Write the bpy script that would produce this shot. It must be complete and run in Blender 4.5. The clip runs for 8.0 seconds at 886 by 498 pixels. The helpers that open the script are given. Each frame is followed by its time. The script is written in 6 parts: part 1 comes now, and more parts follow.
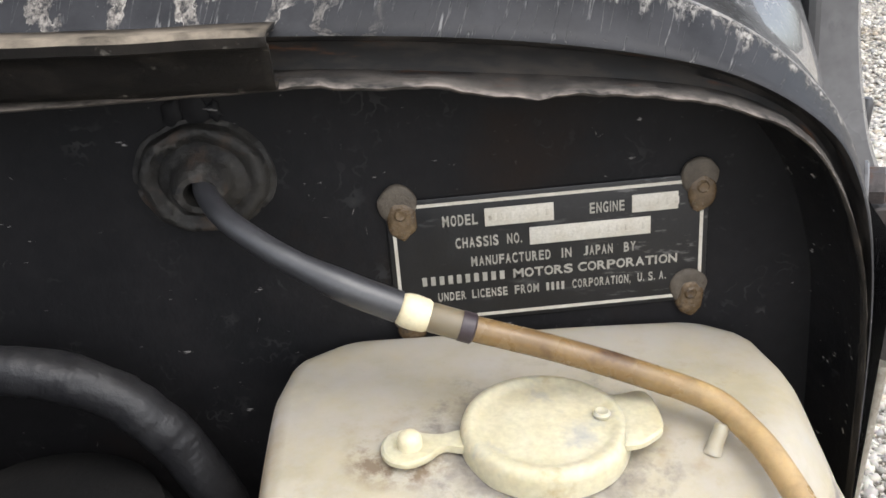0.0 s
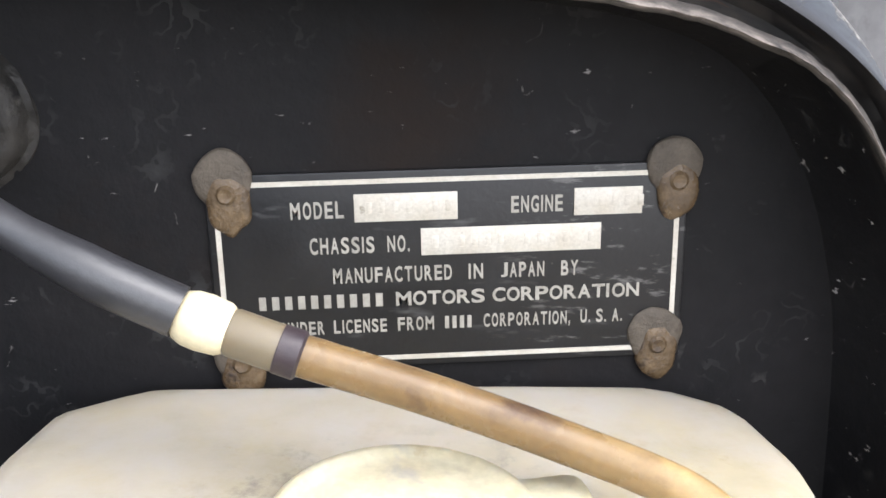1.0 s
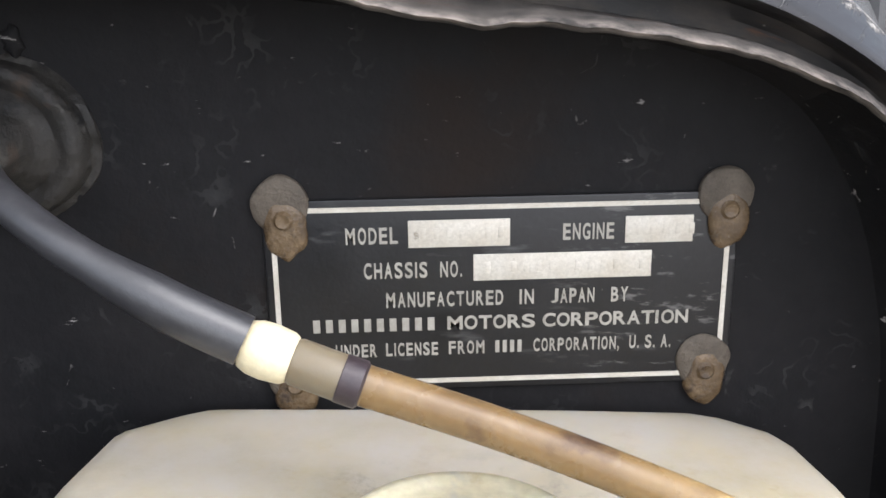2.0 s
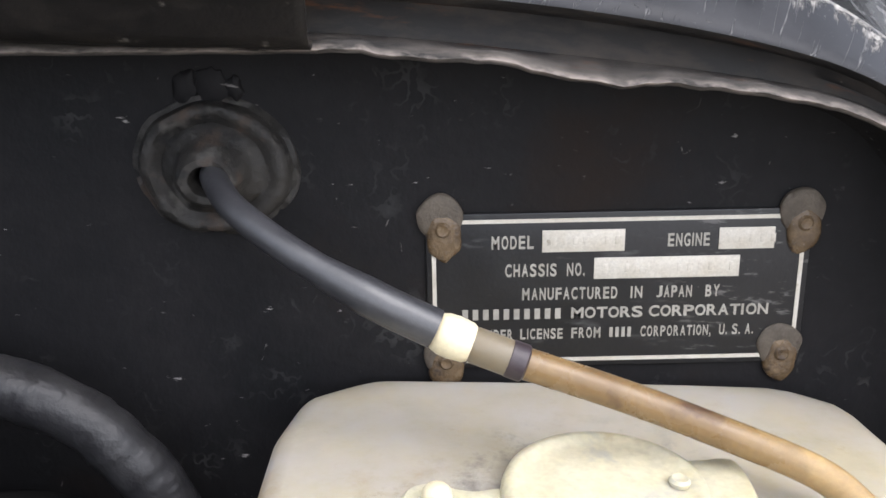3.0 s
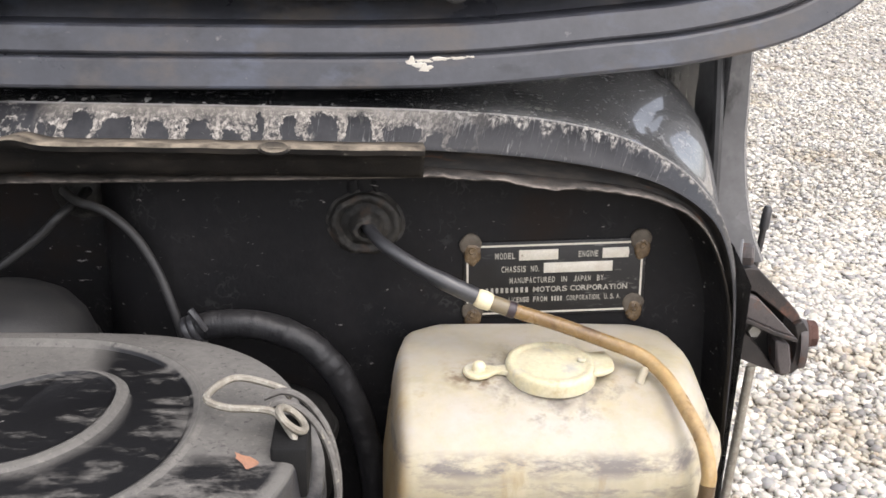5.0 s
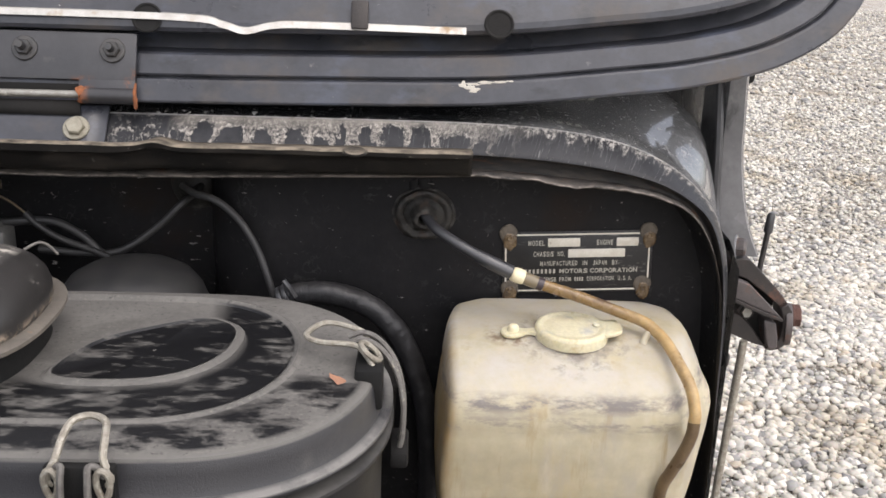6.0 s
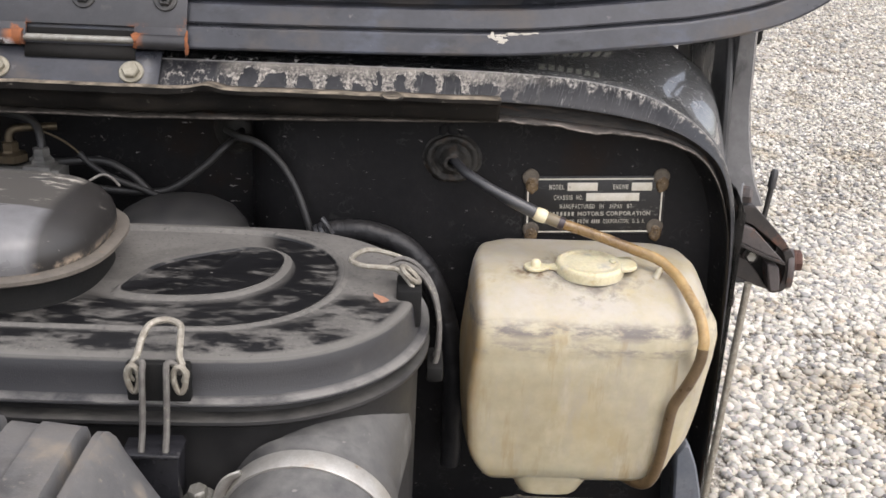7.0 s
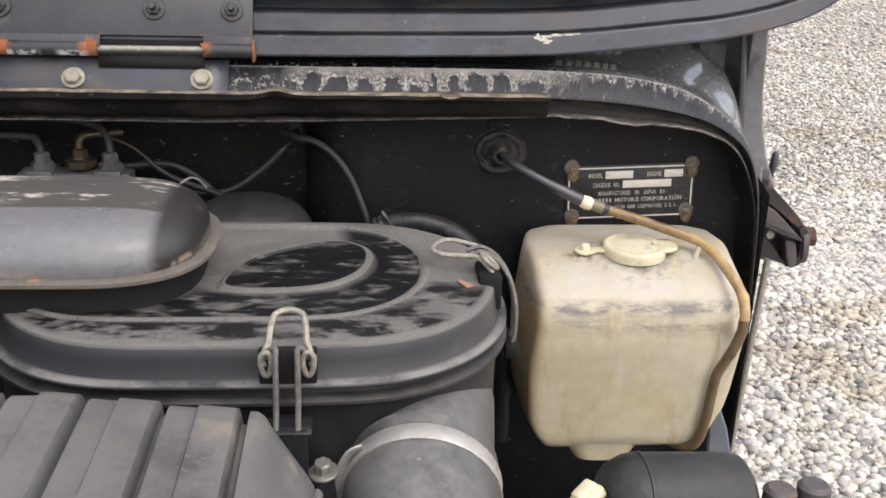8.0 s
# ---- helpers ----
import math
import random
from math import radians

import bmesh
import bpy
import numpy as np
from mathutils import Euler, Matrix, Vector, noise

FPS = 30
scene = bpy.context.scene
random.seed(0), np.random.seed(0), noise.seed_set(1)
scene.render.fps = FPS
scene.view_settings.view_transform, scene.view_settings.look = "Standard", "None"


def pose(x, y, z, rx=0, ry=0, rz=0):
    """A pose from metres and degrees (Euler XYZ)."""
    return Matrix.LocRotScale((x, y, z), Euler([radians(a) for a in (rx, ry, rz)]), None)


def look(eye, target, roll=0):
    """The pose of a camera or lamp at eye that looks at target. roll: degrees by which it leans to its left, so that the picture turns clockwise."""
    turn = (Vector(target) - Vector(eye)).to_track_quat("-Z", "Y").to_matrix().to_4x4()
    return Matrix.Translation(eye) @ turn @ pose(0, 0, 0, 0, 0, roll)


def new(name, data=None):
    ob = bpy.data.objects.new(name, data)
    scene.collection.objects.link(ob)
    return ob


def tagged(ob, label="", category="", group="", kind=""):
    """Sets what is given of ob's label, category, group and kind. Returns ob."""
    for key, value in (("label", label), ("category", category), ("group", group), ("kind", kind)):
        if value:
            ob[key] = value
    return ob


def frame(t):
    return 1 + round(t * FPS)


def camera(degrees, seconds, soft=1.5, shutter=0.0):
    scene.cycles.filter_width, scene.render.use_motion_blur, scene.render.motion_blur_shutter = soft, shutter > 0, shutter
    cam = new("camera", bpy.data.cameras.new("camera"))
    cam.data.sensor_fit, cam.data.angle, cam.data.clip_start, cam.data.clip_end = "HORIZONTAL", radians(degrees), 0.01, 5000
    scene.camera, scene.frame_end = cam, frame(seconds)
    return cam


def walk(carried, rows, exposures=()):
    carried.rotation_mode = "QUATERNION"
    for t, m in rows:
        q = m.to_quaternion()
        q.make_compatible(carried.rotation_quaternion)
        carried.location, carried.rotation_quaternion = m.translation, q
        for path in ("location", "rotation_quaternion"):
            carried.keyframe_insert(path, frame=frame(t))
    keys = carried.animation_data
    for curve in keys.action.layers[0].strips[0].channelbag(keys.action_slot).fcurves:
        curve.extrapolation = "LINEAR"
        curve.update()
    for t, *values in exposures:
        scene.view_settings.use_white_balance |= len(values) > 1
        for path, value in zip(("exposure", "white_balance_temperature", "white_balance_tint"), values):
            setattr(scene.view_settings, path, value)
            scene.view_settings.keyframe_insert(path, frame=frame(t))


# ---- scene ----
PATH = [
    (0, (-0.00169, -0.34894, 1.09601), (0.04760, 0.55391, 0.66888), -1.90),
    (0.3, (0.01000, -0.29429, 1.07108), (0.08772, 0.60605, 0.69195), -1.91),
    (0.5, (0.01411, -0.28062, 1.06424), (0.07359, 0.65560, 0.71790), -1.39),
    (0.7, (0.02496, -0.26151, 1.04164), (0.09140, 0.65628, 0.70453), -0.17),
    (1, (0.03810, -0.24843, 1.01223), (0.10919, 0.70153, 0.70806), 1.60),
    (1.2, (0.03816, -0.25146, 1.00977), (0.11097, 0.69296, 0.75845), 1.31),
    (1.5, (0.03314, -0.24707, 0.99980), (0.10727, 0.71176, 0.72567), 2.47),
    (1.7, (0.03086, -0.24696, 1.00806), (0.10067, 0.70536, 0.71104), 2.31),
    (2.8, (0.01653, -0.28552, 1.03787), (0.01667, 0.66181, 0.71762), 1.15),
    (3, (-0.00600, -0.30318, 1.04721), (0.01853, 0.63943, 0.71422), 1.67),
    (3.3, (-0.01128, -0.33110, 1.07195), (0.03514, 0.59322, 0.74967), -0.49),
    (3.5, (-0.01590, -0.35632, 1.09372), (0.01690, 0.57893, 0.74125), -0.02),
    (3.7, (-0.02448, -0.38861, 1.10666), (0.01208, 0.52785, 0.76146), 0.73),
    (4, (-0.03375, -0.42876, 1.12702), (0.01834, 0.50651, 0.77694), 1.69),
    (4.2, (-0.04300, -0.46133, 1.14339), (0.01353, 0.45483, 0.80009), 1.93),
    (4.5, (-0.05358, -0.51884, 1.16630), (0.02287, 0.41444, 0.81538), 2.29),
    (4.7, (-0.06117, -0.56623, 1.17233), (0.01927, 0.36804, 0.82494), 2.15),
    (5.8, (-0.07694, -0.74404, 1.18536), (-0.03190, 0.19960, 0.85747), 1.80),
    (6, (-0.08022, -0.77933, 1.20138), (-0.04683, 0.16669, 0.87898), 2.01),
    (6.3, (-0.09687, -0.81139, 1.20223), (-0.06776, 0.11683, 0.88926), 2.27),
    (6.5, (-0.09611, -0.82442, 1.19675), (-0.06706, 0.11917, 0.86693), 2.48),
    (6.7, (-0.09757, -0.82802, 1.19121), (-0.06487, 0.09239, 0.85631), 2.69),
    (7, (-0.10614, -0.84394, 1.19076), (-0.06992, 0.09424, 0.84651), 2.70),
    (7.3, (-0.13169, -0.86771, 1.21058), (-0.08901, 0.05339, 0.87867), 2.26),
    (7.5, (-0.14042, -0.88480, 1.21188), (-0.08508, 0.05599, 0.87745), 2.03),
    (7.7, (-0.15878, -0.89285, 1.20955), (-0.08717, 0.02558, 0.87523), 1.93),
    (8, (-0.20143, -0.89549, 1.20894), (-0.11538, 0.03585, 0.85511), 1.83),
]
cam = camera(47.8, 8.0, soft=1.6)
walk(cam, [(t, look(eye, target, roll)) for t, eye, target, roll in PATH],
     exposures=[(0.0, 0.84, 6400, 10), (0.3, 1.38, 6400, 11), (0.5, 1.45, 6400, 12), (0.7, 1.62, 6350, 15), (1.0, 1.43, 6200, 12), (1.7, 1.20, 6200, 12), (3.0, 1.10, 6150, 13), (3.5, 1.08, 6300, 12), (4.0, 1.24, 6450, 12), (4.7, 1.10, 6550, 13), (6.0, 0.73, 6600, 13), (8.0, 0.77, 6600, 13)])

# ---- light: a bright overcast day ----
SUN_UP, SUN_ROUND = 58.0, 140.0
world = bpy.data.worlds.new("sky")
scene.world = world
world.use_nodes = True
wn, wl = world.node_tree.nodes, world.node_tree.links
sky = wn.new("ShaderNodeTexSky")
sky.sky_type = "NISHITA"
sky.sun_disc = False
sky.sun_elevation, sky.sun_rotation = radians(SUN_UP), radians(SUN_ROUND)
sky.air_density, sky.dust_density, sky.ozone_density = 1.0, 3.0, 1.5
wn["Background"].inputs["Strength"].default_value = 0.15
haze = wn.new("ShaderNodeHueSaturation")
haze.inputs["Saturation"].default_value = 0.40
wl.new(sky.outputs["Color"], haze.inputs["Color"])
wl.new(haze.outputs["Color"], wn["Background"].inputs["Color"])
lamp = bpy.data.lights.new("sun", "SUN")
lamp.energy, lamp.angle, lamp.color = 1.3, radians(130), (1.0, 0.97, 0.93)
sun = new("sun", lamp)
sd = Vector((math.sin(radians(SUN_ROUND)) * math.cos(radians(SUN_UP)),
             math.cos(radians(SUN_ROUND)) * math.cos(radians(SUN_UP)), math.sin(radians(SUN_UP))))
sun.matrix_world = look(sd * 20, (0, 0, 0))


# ---- mesh helpers ----
def part(name, bm, material, parent=None, label="", smooth=40):
    """One mesh object from a bmesh built in world metres."""
    me = bpy.data.meshes.new(name)
    bm.normal_update()
    bm.to_mesh(me)
    bm.free()
    me.materials.append(material)
    if smooth:
        me.polygons.foreach_set("use_smooth", [True] * len(me.polygons))
        me.set_sharp_from_angle(angle=radians(smooth))
    ob = new(name, me)
    if parent is not None:
        ob.parent = parent
        ob.matrix_parent_inverse = rest(parent).inverted()
    if label:
        ob["label"] = label
    return ob


def rest(ob):
    m = ob.matrix_basis.copy()
    return rest(ob.parent) @ ob.matrix_parent_inverse @ m if ob.parent else m


def thing(name, base, label, category, group="", kind=""):
    ob = new(name)
    ob.empty_display_size = 0.02
    ob.matrix_basis = Matrix.Translation(base)
    return tagged(ob, label, category, group, kind)


def spline(pts, n):
    """n + 1 points on a smooth line through pts."""
    pts = [Vector(p) for p in pts]
    ext = [pts[0] * 2 - pts[1]] + pts + [pts[-1] * 2 - pts[-2]]
    segs = len(pts) - 1
    out = []
    for i in range(n + 1):
        f = i / n * segs
        k = min(int(f), segs - 1)
        u = f - k
        a, b, c, d = ext[k:k + 4]
        out.append(0.5 * ((2 * b) + (c - a) * u + (2 * a - 5 * b + 4 * c - d) * u * u + (3 * b - a - 3 * c + d) * u ** 3))
    return out


def sheet(bm, rows, close=False, ends=False):
    """Quads between rows of points; u runs along a row in metres, v across the rows."""
    uv = bm.loops.layers.uv.verify()
    vs = [[bm.verts.new(p) for p in r] for r in rows]
    n = len(rows[0])
    us = [0.0]
    for a, b in zip(rows[0], rows[0][1:]):
        us.append(us[-1] + (Vector(b) - Vector(a)).length)
    us.append(us[-1] + (Vector(rows[0][0]) - Vector(rows[0][-1])).length)
    for j in range(len(rows) - 1):
        for i in range(n if close else n - 1):
            k = (i + 1) % n
            f = bm.faces.new((vs[j][i], vs[j][k], vs[j + 1][k], vs[j + 1][i]))
            for lp, (a, b) in zip(f.loops, ((i, j), (i + 1, j), (i + 1, j + 1), (i, j + 1))):
                lp[uv].uv = (us[a], b / (len(rows) - 1))
    if ends:
        for r, flip in ((vs[0], True), (vs[-1], False)):
            bm.faces.new(r[::-1] if flip else r)
    return vs


def tube(bm, pts, radius, segs=12, ends=True, flat=1.0):
    """A round bar along pts; radius is a number or one for each point."""
    pts = [Vector(p) for p in pts]
    n = len(pts)
    up, rows = None, []
    for i, p in enumerate(pts):
        d = (pts[min(i + 1, n - 1)] - pts[max(i - 1, 0)]).normalized()
        if up is None:
            up = d.orthogonal().normalized()
        up = (up - d * up.dot(d)).normalized()
        side = d.cross(up)
        r = radius[i] if isinstance(radius, (list, tuple)) else radius
        rows.append([p + (up * math.cos(2 * math.pi * k / segs) * flat + side * math.sin(2 * math.pi * k / segs)) * r for k in range(segs)])
    sheet(bm, rows, close=True, ends=ends)
    return bm


def box(bm, lo, hi, bevel=0.0, m=None, segs=2):
    """A box from corner lo to corner hi with rounded edges, moved by m."""
    geom = bmesh.ops.create_cube(bm, size=1)["verts"]
    c = (Vector(lo) + Vector(hi)) / 2
    s = Vector(hi) - Vector(lo)
    for v in geom:
        v.co = Vector((v.co.x * s.x, v.co.y * s.y, v.co.z * s.z)) + c
    if bevel:
        edges = list({e for v in geom for e in v.link_edges})
        out = bmesh.ops.bevel(bm, geom=edges, offset=bevel, segments=segs, profile=0.5, affect="EDGES")
        geom = list({v for f in out["faces"] for v in f.verts} | {v for v in geom if v.is_valid})
    if m is not None:
        bmesh.ops.transform(bm, matrix=m, verts=geom)
    return bm


def lathe(bm, profile, m, segs=24, wob=0.0, seed=0.0):
    """Turns (radius, height) pairs round the z axis of m; closed at both ends."""
    rows = []
    for r, h in profile:
        row = []
        for k in range(segs):
            a = 2 * math.pi * k / segs
            q = r * (1 + wob * noise.noise((math.cos(a) * 1.7 + seed, math.sin(a) * 1.7, h * 90)))
            row.append(m @ Vector((q * math.cos(a), q * math.sin(a), h)))
        rows.append(row)
    sheet(bm, rows, close=True, ends=True)
    return bm


def facing(p, d):
    """A pose at p whose z axis points along d."""
    return Matrix.Translation(p) @ Vector(d).to_track_quat("Z", "Y").to_matrix().to_4x4()


def hexbolt(parent, p, d, r=0.0065, h=0.005, washer=0.010, material=None, wmat=None, name="bolt", nut=False, joined=False):
    """A hexagon head on a washer at p, standing out along d."""
    m = facing(p, d)
    bm = bmesh.new()
    lathe(bm, [(r * 0.98, 0.0012), (r, 0.002), (r, h * 0.85), (r * 0.86, h)], m, 6)
    if nut:
        lathe(bm, [(r * 0.5, h * 0.9), (r * 0.5, h * 1.9), (r * 0.42, h * 2.1)], m, 12)
    if not joined:
        b = part(name, bm, material, parent, smooth=25)
        bm = bmesh.new()
    lathe(bm, [(washer, 0.0), (washer, 0.0012), (washer * 0.94, 0.0018), (r * 0.7, 0.0019)], m, 24)
    if joined:
        return part(name, bm, material, parent, smooth=25)
    part("washer", bm, wmat or material, b)
    return b


def prism(bm, outline, y0, y1, bevel=0.0008):
    """A plate of the given outline in x and z, from y0 to y1, with broken edges."""
    a = [bm.verts.new((x, y0, z)) for x, z in outline]
    b = [bm.verts.new((x, y1, z)) for x, z in outline]
    n = len(a)
    fs = [bm.faces.new(a), bm.faces.new(b[::-1])] + [bm.faces.new((a[k], b[k], b[(k + 1) % n], a[(k + 1) % n])) for k in range(n)]
    bmesh.ops.recalc_face_normals(bm, faces=fs)
    bmesh.ops.bevel(bm, geom=list({e for f in fs for e in f.edges}), offset=bevel, segments=1, affect="EDGES")
    return bm


# ---- materials ----
def surface(name, base, rough=(0.4, 0.6), metal=0.0, scale=30, layers=(), bump=0.15, bump_scale=600, up=None, coat=0.0, spec=0.5, coords="Object", bands=(), drips=(), scratches=(), radial=(), sss=0.0):
    """Two tones by coarse and fine noise; layers: (colour, scale, from, to, stretch, roughness) laid over by noise;
    up: (colour, amount) of dust that settles on what faces the sky; bands: layers limited to a stretch of one axis:
    (colour, axis, low, high, soft, scale, from, to, stretch, roughness) and, if wanted, a second axis, low, high, soft;
    axes 3 and up are distances from the centres of the ovals in radial: (x, y, half length, half width);
    drips: (colour, scale, from, to, shortest, longest, start, end, soft) run down from v = 0;
    scratches: (colour, scale, width, mask scale, mask from, mask to), thin curved scuffs."""
    m = bpy.data.materials.new(name)
    m.use_nodes = True
    nd, lk = m.node_tree.nodes, m.node_tree.links
    bsdf = nd["Principled BSDF"]
    tc = nd.new("ShaderNodeTexCoord").outputs[coords]

    def noise_of(s, detail=5, stretch=(1, 1, 1), rough_=0.55):
        mp = nd.new("ShaderNodeMapping")
        mp.inputs["Scale"].default_value = stretch
        lk.new(tc, mp.inputs["Vector"])
        n = nd.new("ShaderNodeTexNoise")
        n.inputs["Scale"].default_value, n.inputs["Detail"].default_value, n.inputs["Roughness"].default_value = s, detail, rough_
        lk.new(mp.outputs["Vector"], n.inputs["Vector"])
        return n.outputs["Fac"]

    def ranged(sock, a, b, lo=0.0, hi=1.0):
        r = nd.new("ShaderNodeMapRange")
        r.inputs["From Min"].default_value, r.inputs["From Max"].default_value = a, b
        r.inputs["To Min"].default_value, r.inputs["To Max"].default_value = lo, hi
        lk.new(sock, r.inputs["Value"])
        return r.outputs["Result"]

    def mixed(fac, a, b, colour=True):
        x = nd.new("ShaderNodeMix")
        x.data_type = "RGBA" if colour else "FLOAT"
        i0, i1, o = (6, 7, 2) if colour else (2, 3, 0)
        for sock, val in ((x.inputs[0], fac), (x.inputs[i0], a), (x.inputs[i1], b)):
            if isinstance(val, bpy.types.NodeSocket):
                lk.new(val, sock)
            else:
                sock.default_value = (*val, 1) if colour and sock != x.inputs[0] else val
        return x.outputs[o]

    def product(a, b):
        x = nd.new("ShaderNodeMath")
        x.operation = "MULTIPLY"
        for sock, val in zip(x.inputs, (a, b)):
            if isinstance(val, bpy.types.NodeSocket):
                lk.new(val, sock)
            else:
                sock.default_value = val
        return x.outputs[0]

    coarse, fine = noise_of(scale), noise_of(scale * 9, 4)
    col = mixed(ranged(coarse, 0.35, 0.65), base[0], base[1])
    col = mixed(ranged(fine, 0.3, 0.7, 0.0, 0.35), col, tuple(0.55 * c for c in base[0]))
    ro = ranged(coarse, 0.3, 0.7, rough[0], rough[1])
    for c, s, a, b, st, lr in layers:
        f = ranged(noise_of(s, 7, st, 0.62), a, b)
        col, ro = mixed(f, col, c), mixed(f, ro, lr, False)
    sep = nd.new("ShaderNodeSeparateXYZ")
    lk.new(tc, sep.inputs[0])
    axes = list(sep.outputs)
    for ox, oy, oa, ob_ in radial:
        mp = nd.new("ShaderNodeMapping")
        mp.inputs["Location"].default_value = (-ox / oa, -oy / ob_, 0)
        mp.inputs["Scale"].default_value = (1 / oa, 1 / ob_, 0)
        lk.new(tc, mp.inputs["Vector"])
        ln = nd.new("ShaderNodeVectorMath")
        ln.operation = "LENGTH"
        lk.new(mp.outputs["Vector"], ln.inputs[0])
        axes.append(ln.outputs["Value"])

    uvs = nd.new("ShaderNodeSeparateXYZ")
    lk.new(nd.new("ShaderNodeTexCoord").outputs["UV"], uvs.inputs[0])
    axes.append(uvs.outputs[1])  # the last axis: v across the rows of the mesh

    def within_(axis, lo, hi, soft):
        return product(ranged(axes[axis], lo - soft, lo + soft), ranged(axes[axis], hi - soft, hi + soft, 1.0, 0.0))

    for c, axis, lo, hi, soft, s, a, b, st, lr, *more in bands:
        f = product(within_(axis, lo, hi, soft), ranged(noise_of(s, 8, st, 0.70), a, b))
        if more:
            f = product(f, within_(*more))
        col, ro = mixed(f, col, c), mixed(f, ro, lr, False)
    for c, s, a, b, short, long_, u0, u1, us in drips:
        reach = ranged(noise_of(s, 2, (1, 0.5 / s, 1), 0.5), a, b, short, long_)
        ragged = ranged(noise_of(190, 5, (1, 0.03, 1), 0.65), 0.25, 0.75, -0.22, 0.22)
        y_ = nd.new("ShaderNodeMath")
        lk.new(reach, y_.inputs[0])
        lk.new(ragged, y_.inputs[1])
        x = nd.new("ShaderNodeMath")
        x.operation = "SUBTRACT"
        lk.new(y_.outputs[0], x.inputs[0])
        lk.new(axes[1], x.inputs[1])
        rim = nd.new("ShaderNodeMath")
        rim.operation = "ABSOLUTE"
        lk.new(x.outputs[0], rim.inputs[0])
        body = product(ranged(x.outputs[0], -0.04, 0.14), ranged(noise_of(170, 8, (1, 0.03, 1), 0.8), 0.36, 0.62, 0.08, 0.95))
        edge = product(ranged(rim.outputs[0], 0.03, 0.09, 1.0, 0.0), ranged(noise_of(90, 5, (1, 0.06, 1), 0.6), 0.40, 0.55))
        both = nd.new("ShaderNodeMath")
        both.operation = "MAXIMUM"
        lk.new(body, both.inputs[0])
        lk.new(edge, both.inputs[1])
        f = product(both.outputs[0], within_(0, u0, u1, us))
        col, ro = mixed(f, col, c), mixed(f, ro, 0.92, False)
    for c, s, w, ms, a, b in scratches:
        x = nd.new("ShaderNodeMath")
        x.operation = "COMPARE"
        lk.new(noise_of(s, 2, (1, 1, 1), 0.4), x.inputs[0])
        x.inputs[1].default_value, x.inputs[2].default_value = 0.5, w
        f = product(x.outputs[0], ranged(noise_of(ms, 4, (1, 1, 1), 0.6), a, b))
        col, ro = mixed(f, col, c), mixed(f, ro, 0.8, False)
    if up:
        geo = nd.new("ShaderNodeNewGeometry")
        sp = nd.new("ShaderNodeSeparateXYZ")
        lk.new(geo.outputs["Normal"], sp.inputs[0])
        f = product(ranged(sp.outputs["Z"], 0.3, 1.0, 0.0, up[1]), ranged(noise_of(scale * 2.2, 8, (1, 1, 1), 0.65), 0.3, 0.62))
        col, ro = mixed(f, col, up[0]), mixed(f, ro, 0.85, False)
    lk.new(col, bsdf.inputs["Base Color"])
    lk.new(ro, bsdf.inputs["Roughness"])
    bsdf.inputs["Metallic"].default_value = metal
    bsdf.inputs["Coat Weight"].default_value = coat
    bsdf.inputs["Coat Roughness"].default_value = 0.05
    bsdf.inputs["Coat IOR"].default_value = 1.9 if coat == 1.0 else 1.5
    bsdf.inputs["Specular IOR Level"].default_value = spec
    bsdf.inputs["Subsurface Weight"].default_value = sss
    bsdf.inputs["Subsurface Radius"].default_value = (0.012, 0.009, 0.005)
    bsdf.inputs["Subsurface Scale"].default_value = 1.0
    if bump:
        bp = nd.new("ShaderNodeBump")
        bp.inputs["Strength"].default_value = bump
        bp.inputs["Distance"].default_value = 0.001
        lk.new(noise_of(bump_scale, 6, (1, 1, 1), 0.6), bp.inputs["Height"])
        lk.new(bp.outputs["Normal"], bsdf.inputs["Normal"])
    return m


DUST = (0.30, 0.27, 0.23)
RUST = (0.25, 0.085, 0.03)
M_FIREWALL = surface("black_firewall_paint", ((0.0100, 0.0100, 0.0110), (0.0165, 0.0157, 0.0165)), (0.48, 0.68), scale=14, scratches=[((0.20, 0.19, 0.18), 70, 0.007, 110, 0.65, 0.72), ((0.040, 0.039, 0.038), 48, 0.006, 70, 0.61, 0.69), ((0.030, 0.030, 0.030), 150, 0.03, 40, 0.55, 0.68)],
                     layers=[((0.020, 0.014, 0.011), 9, 0.58, 0.75, (1, 1, 1), 0.8), ((0.05, 0.048, 0.048), 140, 0.67, 0.76, (0.7, 1, 1.3), 0.6), ((0.26, 0.25, 0.24), 170, 0.665, 0.70, (0.5, 1, 1.6), 0.8)], bump=0.25, bump_scale=260, spec=0.14)
# The grey band right of x = 0 puts hazy sky reflection into the colour.
M_GLOSS = surface("glossy_black_paint", ((0.018, 0.019, 0.021), (0.026, 0.027, 0.029)), (0.08, 0.16), scale=12,
                  layers=[((0.036, 0.035, 0.035), 30, 0.45, 0.70, (1, 1, 1), 0.35), ((0.45, 0.44, 0.42), 110, 0.62, 0.66, (1, 0.6, 1), 0.8), ((0.34, 0.33, 0.32), 260, 0.61, 0.67, (1, 1, 1), 0.8)], bands=[((0.150, 0.150, 0.149), 0, -0.005, 0.6, 0.035, 24, 0.20, 0.55, (1, 1, 1), 0.22), ((0.34, 0.33, 0.32), 0, 0.02, 0.6, 0.02, 190, 0.61, 0.67, (0.8, 1, 1), 0.8)], bump=0.02, bump_scale=120, coat=1.0, spec=0.8)


